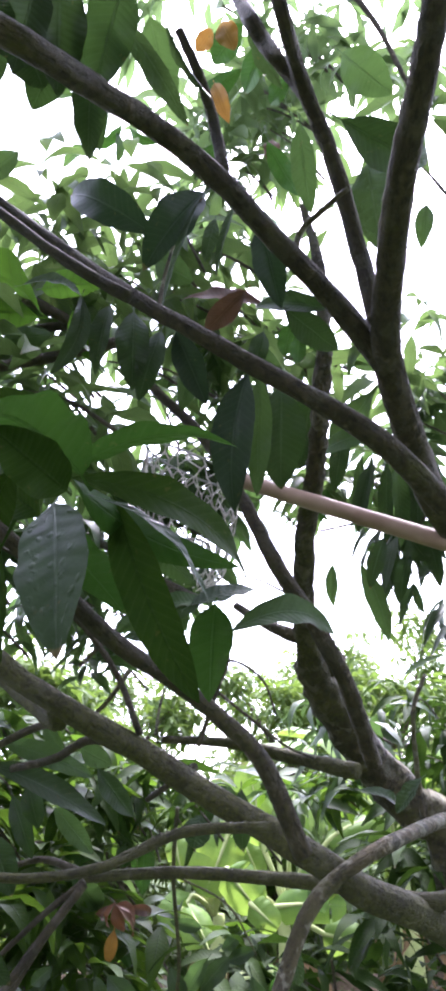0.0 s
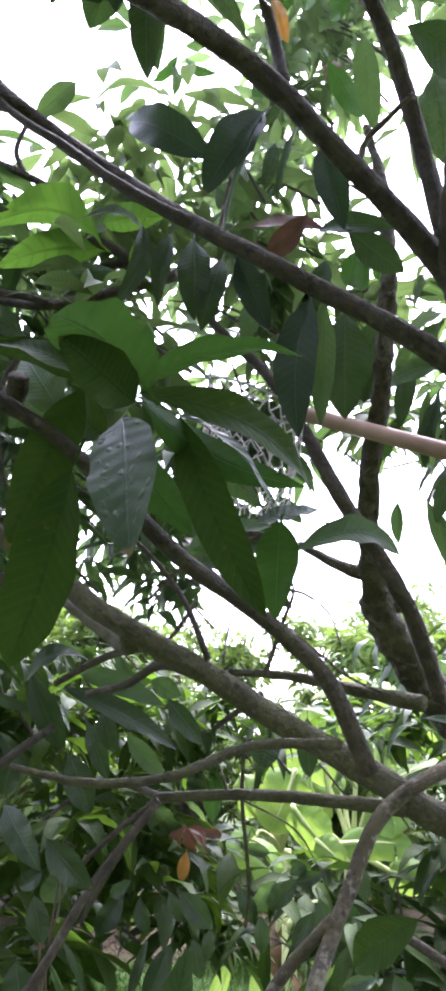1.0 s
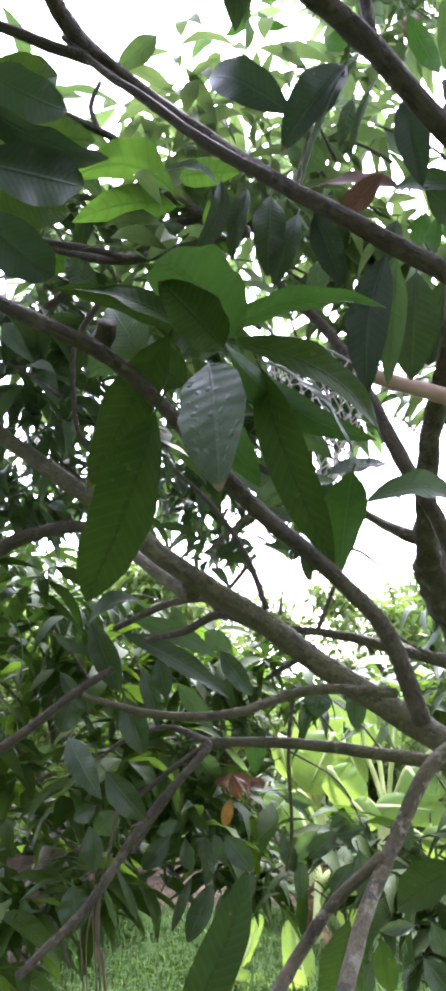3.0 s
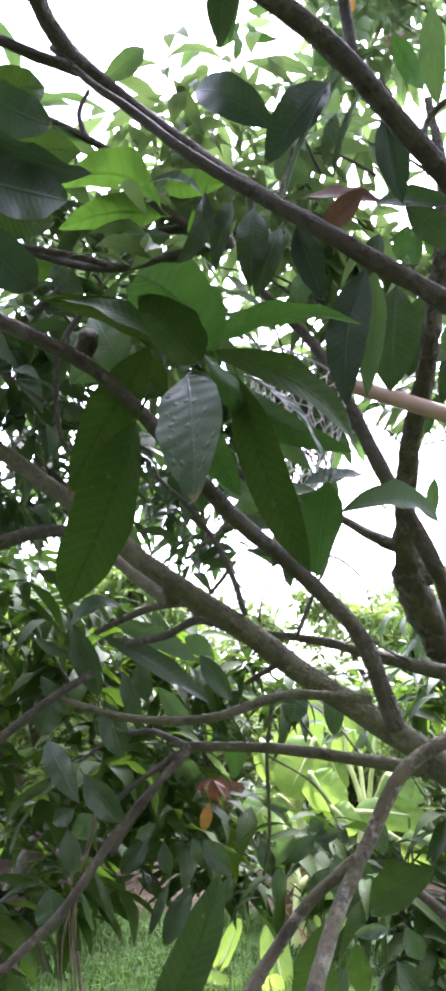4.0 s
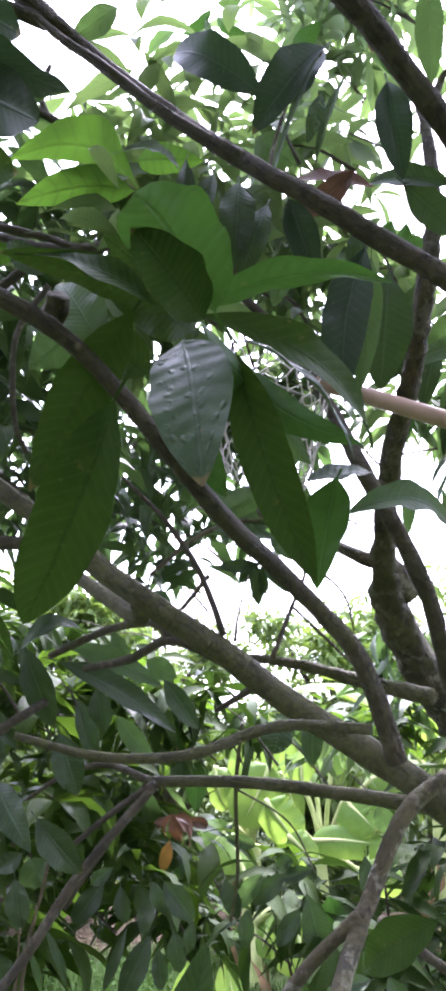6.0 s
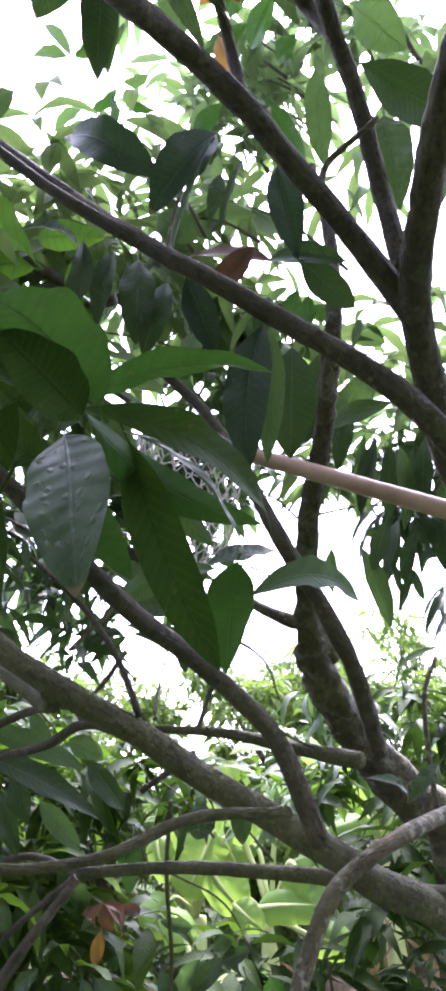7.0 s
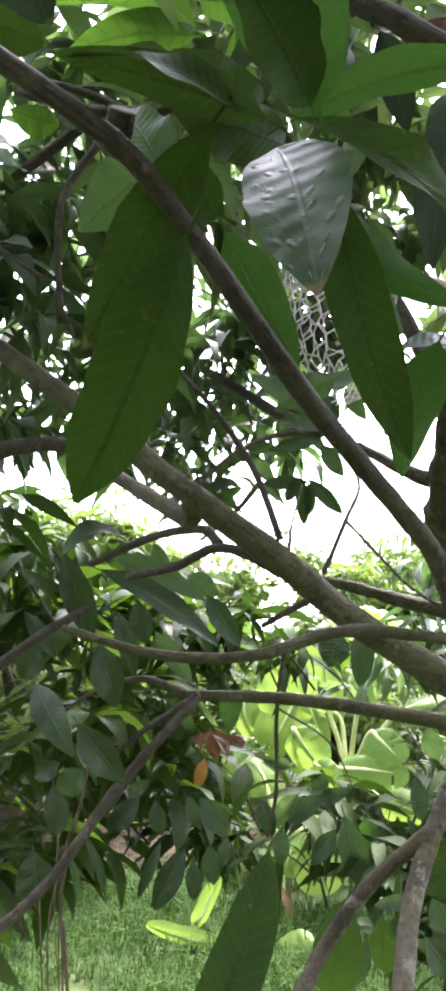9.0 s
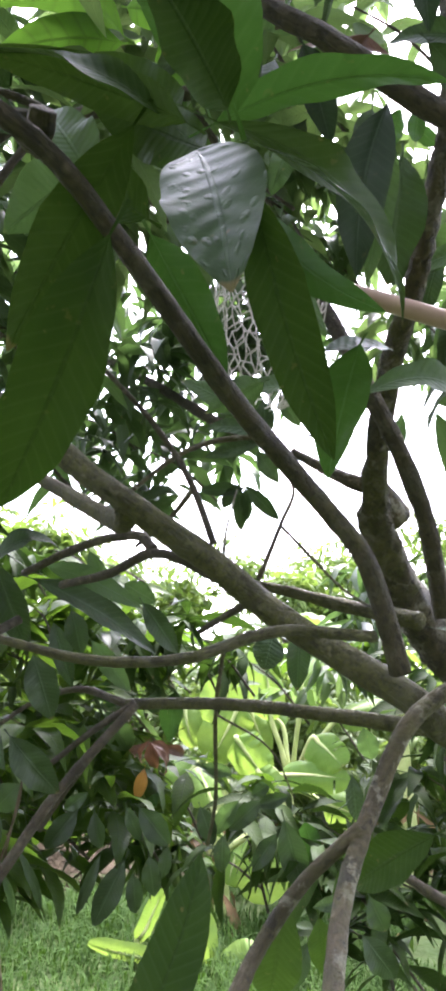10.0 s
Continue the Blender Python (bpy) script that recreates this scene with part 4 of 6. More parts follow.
leaf(tree, (-0.165, 0.992, 2.251), (-0.191, 1.021, 2.133), 0.036, (-0.13, -0.97, -0.21), M_DARK, 0.096, fold=0.59, full=1.08)
leaf(tree, (-0.127, 1.001, 2.242), (-0.132, 1.037, 2.111), 0.056, (0.1, -0.96, -0.26), M_DARK, 0.096, fold=0.40, full=1.08)
leaf(tree, (-0.082, 1.016, 2.213), (-0.122, 1.043, 2.094), 0.045, (0.01, -0.98, -0.22), M_DARK, 0.096, fold=0.21, full=1.08)
leaf(tree, (-0.203, 0.94, 2.23), (-0.253, 0.967, 2.101), 0.033, (0.3, -0.9, -0.31), M_DARK, 0.096, 0.12, fold=0.51, full=1.08)
leaf(tree, (-0.038, 1.308, 2.323), (-0.065, 1.329, 2.232), 0.045, (0.11, -0.96, -0.25), M_LEAF, 0.096, fold=0.32, full=1.08)
leaf(tree, (0.183, 1.231, 2.355), (0.176, 1.248, 2.289), 0.033, (0.11, 0.96, 0.24), M_YOUNG, 0.096, fold=0.63, full=1.08)
leaf(tree, (0.179, 1.607, 2.51), (0.085, 1.584, 2.537), 0.069, (-0.02, 0.8, 0.59), M_LEAF, 0.096, fold=0.44, full=1.08)
leaf(tree, (-0.089, 0.961, 2.368), (-0.239, 0.977, 2.475), 0.071, (-0.27, -0.93, -0.24), M_BLUE, 0.256, fold=0.25, full=1.08)
leaf(tree, (-0.002, 0.906, 2.405), (-0.106, 0.946, 2.282), 0.069, (-0.03, -0.96, -0.29), M_BLUE, 0.128, fold=0.56, full=1.08)
leaf(tree, (-0.011, 0.881, 2.364), (-0.078, 0.943, 2.187), 0.013, (-0.5, -0.86, -0.11), M_PALE, 0.048, fold=0.37, full=1.08)
leaf(tree, (0.089, 0.908, 2.34), (0.117, 0.964, 2.213), 0.053, (-0.2, -0.88, -0.43), M_BLUE, 0.08, fold=0.68, full=1.08)
leaf(tree, (0.203, 1.002, 2.238), (0.082, 1.046, 2.279), 0.038, (-0.37, -0.92, -0.1), M_DARK, 0.128, fold=0.49, full=1.08)
leaf(tree, (0.127, 1.004, 2.244), (0.225, 1.071, 2.202), 0.052, (0.1, -0.62, -0.77), M_DARK, 0.096, fold=0.30, full=1.08)
leaf(tree, (0.07, 1.115, 2.369), (-0.008, 1.191, 2.334), 0.048, (-0.26, -0.62, -0.74), M_BROWNLEAF, 0.096, fold=0.60, full=1.08)
leaf(tree, (0.105, 1.125, 2.343), (-0.056, 1.209, 2.423), 0.036, (-0.34, -0.9, 0.27), M_BROWNLEAF, 0.08, fold=0.41, full=1.08)
leaf(tree, (0.018, 1.139, 2.568), (-0.007, 1.176, 2.489), 0.032, (0.05, -0.9, -0.44), M_PALE, 0.08, fold=0.22, full=1.08)
leaf(tree, (0.076, 1.195, 2.68), (0.017, 1.269, 2.524), 0.020, (-0.57, -0.8, -0.16), M_PALE, 0.08, fold=0.53, full=1.08)
leaf(tree, (-0.105, 1.176, 2.502), (-0.031, 1.193, 2.456), 0.062, (-0.18, -0.8, -0.57), M_LEAF, 0.096, fold=0.34, full=1.08)
leaf(tree, (0.117, 1.313, 2.413), (0.09, 1.352, 2.329), 0.043, (-0.05, -0.91, -0.41), M_DARK, 0.096, fold=0.65, full=1.08)
leaf(tree, (0.223, 1.356, 2.303), (0.2, 1.524, 2.177), 0.088, (-0.23, -0.6, -0.76), M_DARK, 0.096, fold=0.46, full=1.08)
leaf(tree, (0.397, 1.478, 2.251), (0.253, 1.6, 2.244), 0.050, (-0.63, -0.76, -0.17), M_LEAF, 0.16, fold=0.27, full=1.08)
leaf(tree, (0.395, 1.53, 2.381), (0.311, 1.679, 2.305), 0.076, (-0.43, -0.59, -0.68), M_LEAF, 0.16, fold=0.58, full=1.08)
# lit leaves at the far end of the middle limb
leaf(tree, (-0.303, 1.063, 2.293), (-0.54, 1.104, 2.387), 0.084, (0.4, 0.41, 0.82), M_LIT, 0.16, 0.12, fold=0.70, full=1.08)
leaf(tree, (-0.305, 1.066, 2.284), (-0.526, 1.127, 2.31), 0.068, (0.26, 0.61, 0.75), M_LIT, 0.096, 0.06, fold=0.50, full=1.08)
leaf(tree, (-0.299, 1.052, 2.335), (-0.195, 1.108, 2.386), 0.054, (-0.58, 0.5, 0.64), M_LIT, 0.16, fold=0.31, full=1.08)
leaf(tree, (-0.319, 1.004, 2.306), (-0.229, 1.067, 2.323), 0.026, (0.49, -0.8, 0.35), M_PALE, 0.192, fold=0.62, full=1.08)
leaf(tree, (-0.246, 1.071, 2.3), (-0.211, 1.148, 2.232), 0.046, (-0.35, 0.7, 0.62), M_LIT, 0.128, fold=0.43, full=1.08)
leaf(tree, (-0.424, 1.235, 2.359), (-0.326, 1.247, 2.375), 0.045, (-0.18, 0.88, 0.44), M_LEAF, 0.128, fold=0.24, full=1.08)
leaf(tree, (-0.681, 1.297, 2.364), (-0.59, 1.316, 2.347), 0.061, (-0.13, 0.93, 0.35), M_LIT, 0.128, fold=0.55, full=1.08)
leaf(tree, (-0.445, 1.085, 2.132), (-0.504, 1.062, 2.18), 0.044, (0.08, -0.93, -0.35), M_PALE, 0.128, fold=0.36, full=1.08)
# top left, close
leaf(tree, (-0.344, 0.446, 1.918), (-0.254, 0.559, 1.944), 0.040, (0.24, 0.03, -0.97), M_BLUE, 0.1)
leaf(tree, (-0.344, 0.461, 1.865), (-0.279, 0.563, 1.915), 0.051, (0.83, -0.29, -0.47), M_BLUE, 0.1)
leaf(tree, (-0.364, 0.467, 1.983), (-0.302, 0.555, 2.004), 0.049, (0.48, -0.13, -0.87), M_BLUE, 0.1)
leaf(tree, (-0.379, 0.537, 1.874), (-0.339, 0.65, 1.866), 0.055, (0.68, -0.29, -0.67), M_BLUE, 0.08)
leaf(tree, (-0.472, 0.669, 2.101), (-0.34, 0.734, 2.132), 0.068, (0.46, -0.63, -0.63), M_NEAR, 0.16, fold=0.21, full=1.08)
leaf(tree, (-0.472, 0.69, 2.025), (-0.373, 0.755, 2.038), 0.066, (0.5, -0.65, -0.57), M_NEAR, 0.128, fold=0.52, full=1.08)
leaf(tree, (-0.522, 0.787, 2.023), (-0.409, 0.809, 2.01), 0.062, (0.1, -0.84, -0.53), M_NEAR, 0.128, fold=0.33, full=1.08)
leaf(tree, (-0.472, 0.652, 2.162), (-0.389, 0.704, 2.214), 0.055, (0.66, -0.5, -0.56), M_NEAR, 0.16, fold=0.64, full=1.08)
leaf(tree, (-0.16, 0.587, 2.354), (-0.22, 0.666, 2.31), 0.053, (0.07, -0.45, -0.89), M_DARK, 0.08, fold=0.45, full=1.08)
leaf(tree, (-0.14, 0.641, 2.353), (-0.156, 0.727, 2.288), 0.045, (-0.08, -0.61, -0.79), M_DARK, 0.08, fold=0.26, full=1.08)
leaf(tree, (-0.236, 0.561, 2.302), (-0.239, 0.585, 2.249), 0.031, (0.26, -0.87, -0.41), M_DARK, 0.05)
leaf(tree, (-0.075, 0.713, 2.551), (-0.048, 0.801, 2.473), 0.060, (-0.03, -0.66, -0.75), M_LEAF, 0.08, fold=0.38, full=1.08)
leaf(tree, (-0.046, 0.649, 2.445), (0.014, 0.723, 2.393), 0.020, (-0.66, 0.02, -0.75), M_PALE, 0.064, fold=0.68, full=1.08)
leaf(tree, (0.078, 0.77, 2.645), (0.133, 0.854, 2.575), 0.032, (-0.57, -0.28, -0.77), M_PALE, 0.08, fold=0.49, full=1.08)
leaf(tree, (-0.203, 0.562, 2.295), (-0.188, 0.605, 2.27), 0.049, (0.15, -0.53, -0.84), M_DARK, 0.05)
leaf(tree, (-0.181, 0.524, 2.345), (-0.212, 0.565, 2.243), 0.051, (0.37, -0.82, -0.45), M_DARK, 0.05)
leaf(tree, (-0.16, 0.537, 2.366), (-0.173, 0.61, 2.265), 0.064, (0.21, -0.78, -0.59), M_DARK, 0.08, fold=0.42, full=1.08)
leaf(tree, (-0.087, 0.556, 2.395), (-0.136, 0.646, 2.309), 0.065, (-0.02, -0.7, -0.72), M_DARK, 0.08, fold=0.23, full=1.08)
leaf(tree, (-0.223, 0.496, 2.282), (-0.213, 0.544, 2.242), 0.042, (0.21, -0.64, -0.73), M_DARK, 0.05)
leaf(tree, (-0.158, 0.653, 2.424), (-0.146, 0.747, 2.325), 0.046, (0.12, -0.73, -0.67), M_DARK, 0.08, fold=0.35, full=1.08)
leaf(tree, (-0.337, 0.971, 2.577), (-0.419, 0.993, 2.526), 0.042, (0.26, -0.66, -0.7), M_LEAF, 0.16, fold=0.66, full=1.08)
# round the upper limbs
leaf(tree, (0.174, 0.947, 2.605), (0.198, 1.052, 2.492), 0.048, (-0.35, -0.65, -0.68), M_LEAF, 0.064, fold=0.27, full=1.08)
leaf(tree, (0.239, 0.907, 2.564), (0.413, 1.007, 2.562), 0.081, (0.22, -0.4, -0.89), M_DARK, 0.128, fold=0.58, full=1.08)
leaf(tree, (0.304, 1.011, 2.569), (0.331, 1.078, 2.417), 0.079, (-0.33, -0.84, -0.43), M_PALE, 0.08, fold=0.39, full=1.08)
leaf(tree, (0.299, 1.063, 2.941), (0.405, 1.095, 2.854), 0.087, (-0.38, -0.61, -0.69), M_LEAF, 0.128, fold=0.20, full=1.08)
leaf(tree, (0.413, 1.038, 2.494), (0.402, 1.072, 2.421), 0.035, (-0.29, -0.88, -0.36), M_LEAF, 0.08, fold=0.51, full=1.08)
leaf(tree, (0.152, 1.289, 2.946), (0.228, 1.341, 2.822), 0.053, (0.16, 0.88, 0.46), M_YOUNG, 0.16, fold=0.32, full=1.08)
leaf(tree, (0.027, 1.167, 2.992), (0.058, 1.203, 2.907), 0.041, (-0.23, -0.86, -0.45), M_ORANGE, 0.08, fold=0.63, full=1.08)
leaf(tree, (-0.013, 1.14, 3.057), (0.026, 1.117, 3.101), 0.040, (0.24, -0.76, -0.6), M_ORANGE, 0.08, fold=0.44, full=1.08)
leaf(tree, (0.047, 1.11, 3.114), (0.076, 1.135, 3.055), 0.054, (-0.3, -0.82, -0.49), M_ORANGE, 0.08, fold=0.25, full=1.08)
leaf(tree, (0.185, 1.433, 3.11), (0.177, 1.461, 3.049), 0.045, (-0.07, -0.91, -0.41), M_BROWNLEAF, 0.16, fold=0.56, full=1.08)
leaf(tree, (0.097, 1.11, 3.106), (0.027, 1.149, 3.03), 0.067, (-0.35, 0.66, 0.66), M_YOUNG, 0.128, fold=0.36, full=1.08)
leaf(tree, (0.153, 1.119, 3.079), (0.097, 1.174, 2.965), 0.053, (-0.27, 0.81, 0.52), M_YOUNG, 0.128, fold=0.67, full=1.08)
leaf(tree, (-0.001, 1.18, 2.967), (0.09, 1.152, 3.016), 0.047, (-0.09, 0.79, 0.61), M_YOUNG, 0.128, fold=0.48, full=1.08)
leaf(tree, (-0.027, 1.324, 2.895), (0.033, 1.296, 2.949), 0.045, (-0.06, 0.86, 0.51), M_YOUNG, 0.128, fold=0.29, full=1.08)
leaf(tree, (0.196, 1.157, 2.989), (0.154, 1.183, 2.938), 0.044, (-0.28, 0.74, 0.61), M_YOUNG, 0.128, fold=0.60, full=1.08)
leaf(tree, (0.191, 1.385, 2.486), (0.171, 1.418, 2.416), 0.046, (-0.08, 0.89, 0.44), M_YOUNG, 0.096, fold=0.41, full=1.08)
leaf(tree, (0.227, 1.397, 2.454), (0.269, 1.41, 2.421), 0.035, (0.1, 0.89, 0.45), M_YOUNG, 0.096, fold=0.22, full=1.08)
leaf(tree, (0.364, 1.659, 2.587), (0.465, 1.674, 2.539), 0.062, (-0.16, -0.79, -0.59), M_LEAF, 0.16, fold=0.53, full=1.08)
# hung leaves against the sky on the far side
leaf(tree, (0.407, 1.774, 2.326), (0.386, 1.868, 2.12), 0.033, (-0.4, -0.85, -0.35), M_LEAF, 0.048, fold=0.65, full=1.08)
leaf(tree, (0.435, 1.772, 2.325), (0.413, 1.863, 2.127), 0.030, (-0.41, -0.85, -0.34), M_LEAF, 0.048, fold=0.45, full=1.08)
leaf(tree, (0.474, 1.78, 2.302), (0.47, 1.871, 2.103), 0.044, (-0.43, -0.82, -0.36), M_DARK, 0.048, fold=0.26, full=1.08)
leaf(tree, (0.533, 1.784, 2.285), (0.533, 1.846, 2.148), 0.064, (-0.46, -0.81, -0.37), M_DARK, 0.048, fold=0.57, full=1.08)
leaf(tree, (0.566, 1.796, 2.254), (0.483, 1.828, 2.194), 0.055, (-0.27, -0.95, -0.14), M_LEAF, 0.08, fold=0.38, full=1.08)
leaf(tree, (0.336, 1.998, 2.082), (0.336, 2.049, 1.969), 0.038, (-0.36, -0.85, -0.39), M_LEAF, 0.048, fold=0.69, full=1.08)
leaf(tree, (0.397, 1.899, 2.051), (0.471, 1.985, 1.851), 0.056, (-0.34, -0.81, -0.47), M_LEAF, 0.048, 0.06, fold=0.50, full=1.08)
leaf(tree, (0.307, 1.817, 2.244), (0.29, 1.856, 2.16), 0.041, (0.02, 0.91, 0.42), M_YOUNG, 0.08, fold=0.31, full=1.08)
leaf(tree, (0.503, 1.767, 2.084), (0.55, 1.791, 2.025), 0.066, (-0.31, -0.77, -0.56), M_DARK, 0.08, fold=0.62, full=1.08)
leaf(tree, (0.546, 1.658, 2.077), (0.494, 1.667, 2.064), 0.031, (-0.14, -0.98, -0.11), M_LEAF, 0.08, fold=0.43, full=1.08)
leaf(tree, (0.541, 2.103, 2.066), (0.56, 2.14, 1.981), 0.022, (-0.4, -0.8, -0.44), M_DARK, 0.16, fold=0.23, full=1.08)
leaf(tree, (0.596, 2.108, 2.048), (0.551, 2.163, 1.93), 0.028, (-0.47, -0.86, -0.23), M_DARK, 0.16, fold=0.54, full=1.08)
leaf(tree, (0.596, 2.108, 2.048), (0.624, 2.144, 1.963), 0.028, (-0.4, -0.79, -0.47), M_DARK, 0.16, fold=0.35, full=1.08)
leaf(tree, (0.522, 2.066, 2.15), (0.457, 2.073, 2.143), 0.046, (-0.1, -0.99, -0.12), M_LEAF, 0.16, fold=0.66, full=1.08)
leaf(tree, (-0.367, 1.472, 3.343), (-0.464, 1.476, 3.348), 0.040, (-0.06, -0.92, -0.39), M_LEAF, 0.16, fold=0.47, full=1.08)
leaf(tree, (-0.358, 1.472, 3.342), (-0.429, 1.439, 3.424), 0.037, (0.2, -0.96, -0.21), M_LEAF, 0.16, fold=0.28, full=1.08)
leaf(tree, (-0.349, 1.471, 3.342), (-0.305, 1.451, 3.382), 0.036, (0.57, -0.26, -0.78), M_YOUNG, 0.16, fold=0.59, full=1.08)
leaf(tree, (-0.331, 1.528, 3.213), (-0.41, 1.558, 3.158), 0.038, (-0.09, -0.92, -0.37), M_LEAF, 0.16, fold=0.40, full=1.08)
leaf(tree, (-0.313, 1.531, 3.205), (-0.234, 1.501, 3.26), 0.035, (0.48, -0.26, -0.84), M_YOUNG, 0.16, fold=0.21, full=1.08)
leaf(tree, (-0.251, 1.546, 3.163), (-0.252, 1.51, 3.244), 0.032, (0.58, -0.74, -0.33), M_LEAF, 0.16, fold=0.52, full=1.08)
leaf(tree, (-0.233, 1.633, 3.454), (-0.155, 1.621, 3.47), 0.039, (0.18, -0.15, -0.97), M_LEAF, 0.16, fold=0.33, full=1.08)
leaf(tree, (-0.233, 1.645, 3.427), (-0.135, 1.664, 3.372), 0.038, (-0.43, -0.29, -0.86), M_YOUNG, 0.24, fold=0.63, full=1.08)
leaf(tree, (-0.075, 2.053, 1.873), (-0.197, 2.097, 1.876), 0.038, (-0.34, -0.9, -0.26), M_DARK, 0.08, fold=0.44, full=1.08)
leaf(tree, (-0.092, 2.05, 1.88), (-0.078, 2.127, 1.771), 0.041, (0.01, -0.82, -0.57), M_DARK, 0.08, fold=0.25, full=1.08)
leaf(tree, (-0.101, 2.05, 1.88), (-0.132, 2.11, 1.832), 0.033, (-0.27, -0.68, -0.69), M_DARK, 0.08, fold=0.56, full=1.08)
leaf(tree, (-0.075, 2.051, 1.881), (0.024, 2.124, 1.806), 0.041, (0.24, -0.83, -0.49), M_DARK, 0.08, fold=0.37, full=1.08)
leaf(tree, (-0.075, 2.053, 1.873), (-0.062, 2.121, 1.802), 0.033, (0.04, -0.72, -0.69), M_DARK, 0.08, fold=0.68, full=1.08)
leaf(tree, (-0.043, 1.931, 1.965), (-0.185, 1.934, 1.919), 0.038, (0.07, -0.96, -0.29), M_PALE, 0.08, fold=0.49, full=1.08)
leaf(tree, (-0.05, 1.936, 1.941), (0.008, 1.956, 1.866), 0.044, (-0.06, -0.95, -0.3), M_PALE, 0.08, fold=0.30, full=1.08)
leaf(tree, (0, 1.907, 2.083), (0.058, 1.927, 2.008), 0.042, (-0.11, -0.93, -0.34), M_LEAF, 0.08, fold=0.61, full=1.08)
leaf(tree, (-0.039, 1.909, 2.066), (-0.028, 1.93, 1.973), 0.052, (-0.07, -0.97, -0.23), M_DARK, 0.08, fold=0.41, full=1.08)
leaf(tree, (-0.111, 2.037, 1.936), (-0.122, 2.022, 2.001), 0.035, (-0.03, -0.97, -0.23), M_DARK, 0.08, fold=0.22, full=1.08)
leaf(tree, (-0.452, 2.077, 2.139), (-0.422, 2.097, 2.054), 0.065, (-0.26, 0.96, 0.14), M_LEAF, 0.08, fold=0.53, full=1.08)
leaf(tree, (-0.374, 1.41, 1.927), (-0.363, 1.425, 1.86), 0.017, (0.14, -0.97, -0.2), M_PALE, 0.08, fold=0.34, full=1.08)
leaf(tree, (-0.335, 2.042, 2.317), (-0.305, 2.067, 2.215), 0.049, (0.02, -0.97, -0.23), M_PALE, 0.08, fold=0.65, full=1.08)
# lower left
leaf(tree, (-0.547, 1.446, 1.335), (-0.455, 1.398, 1.23), 0.052, (-0.09, -0.93, 0.35), M_DARK, 0.096, fold=0.27, full=1.08)
leaf(tree, (-0.474, 1.476, 1.273), (-0.392, 1.518, 1.18), 0.056, (0.3, -0.94, -0.16), M_DARK, 0.128, fold=0.58, full=1.08)
leaf(tree, (-0.589, 1.63, 1.581), (-0.457, 1.679, 1.621), 0.055, (0.08, -0.75, 0.66), M_DARK, 0.352, fold=0.39, full=1.08)
leaf(tree, (-0.599, 1.678, 1.595), (-0.539, 1.771, 1.426), 0.065, (0.37, -0.86, -0.34), M_DARK, 0.08, fold=0.70, full=1.08)
leaf(tree, (-0.505, 1.639, 1.56), (-0.258, 1.734, 1.424), 0.055, (0.49, -0.82, 0.31), M_DARK, 0.08, fold=0.50, full=1.08)
leaf(tree, (-0.516, 1.782, 1.608), (-0.301, 1.812, 1.522), 0.057, (0.23, -0.95, 0.23), M_LEAF, 0.128, fold=0.31, full=1.08)
leaf(tree, (-0.456, 1.806, 1.514), (-0.431, 1.829, 1.419), 0.051, (0.22, -0.96, -0.17), M_DARK, 0.08, fold=0.62, full=1.08)
leaf(tree, (-0.311, 1.909, 1.546), (-0.224, 1.939, 1.433), 0.054, (0.14, -0.98, -0.15), M_DARK, 0.08, fold=0.43, full=1.08)
leaf(tree, (-0.371, 1.997, 1.6), (-0.29, 2.01, 1.557), 0.058, (0.11, -0.99, -0.11), M_LEAF, 0.08, fold=0.24, full=1.08)
leaf(tree, (-0.443, 1.877, 1.659), (-0.388, 1.899, 1.574), 0.036, (0.02, -0.97, -0.24), M_LEAF, 0.08, fold=0.55, full=1.08)
leaf(tree, (-0.69, 1.682, 1.558), (-0.585, 1.696, 1.518), 0.029, (-0, -0.94, -0.35), M_DARK, 0.128, fold=0.36, full=1.08)
leaf(tree, (-0.673, 1.703, 1.469), (-0.601, 1.726, 1.379), 0.036, (0.3, -0.95, -0.01), M_DARK, 0.096, fold=0.67, full=1.08)
leaf(tree, (-0.519, 1.911, 1.492), (-0.469, 1.946, 1.347), 0.050, (0.25, -0.96, -0.15), M_DARK, 0.08, fold=0.48, full=1.08)
leaf(tree, (-0.462, 2.126, 1.461), (-0.356, 2.159, 1.335), 0.055, (0.2, -0.97, -0.09), M_LEAF, 0.08, fold=0.29, full=1.08)
leaf(tree, (-0.678, 1.819, 1.407), (-0.703, 1.836, 1.323), 0.060, (0.25, -0.93, -0.27), M_DARK, 0.08, fold=0.59, full=1.08)
leaf(tree, (-0.537, 1.824, 1.414), (-0.489, 1.857, 1.278), 0.071, (0.28, -0.95, -0.13), M_DARK, 0.08, fold=0.40, full=1.08)
leaf(tree, (-0.579, 1.654, 1.019), (-0.569, 1.676, 0.926), 0.069, (0.35, -0.92, -0.17), M_DARK, 0.08, fold=0.21, full=1.08)
leaf(tree, (-0.593, 1.786, 1.117), (-0.576, 1.81, 1.014), 0.050, (0.34, -0.93, -0.16), M_DARK, 0.08, fold=0.52, full=1.08)
leaf(tree, (-0.498, 1.703, 1.049), (-0.45, 1.731, 0.938), 0.018, (0.05, -0.97, -0.22), M_DARK, 0.128, 0.1, fold=0.33, full=1.08)
leaf(tree, (-0.527, 1.711, 1.009), (-0.498, 1.731, 0.924), 0.016, (0.06, -0.97, -0.22), M_LEAF, 0.128, 0.1, fold=0.64, full=1.08)
leaf(tree, (-0.641, 1.985, 1.134), (-0.699, 1.991, 1.095), 0.048, (-0.04, -1, -0.08), M_DARK, 0.08, fold=0.45, full=1.08)
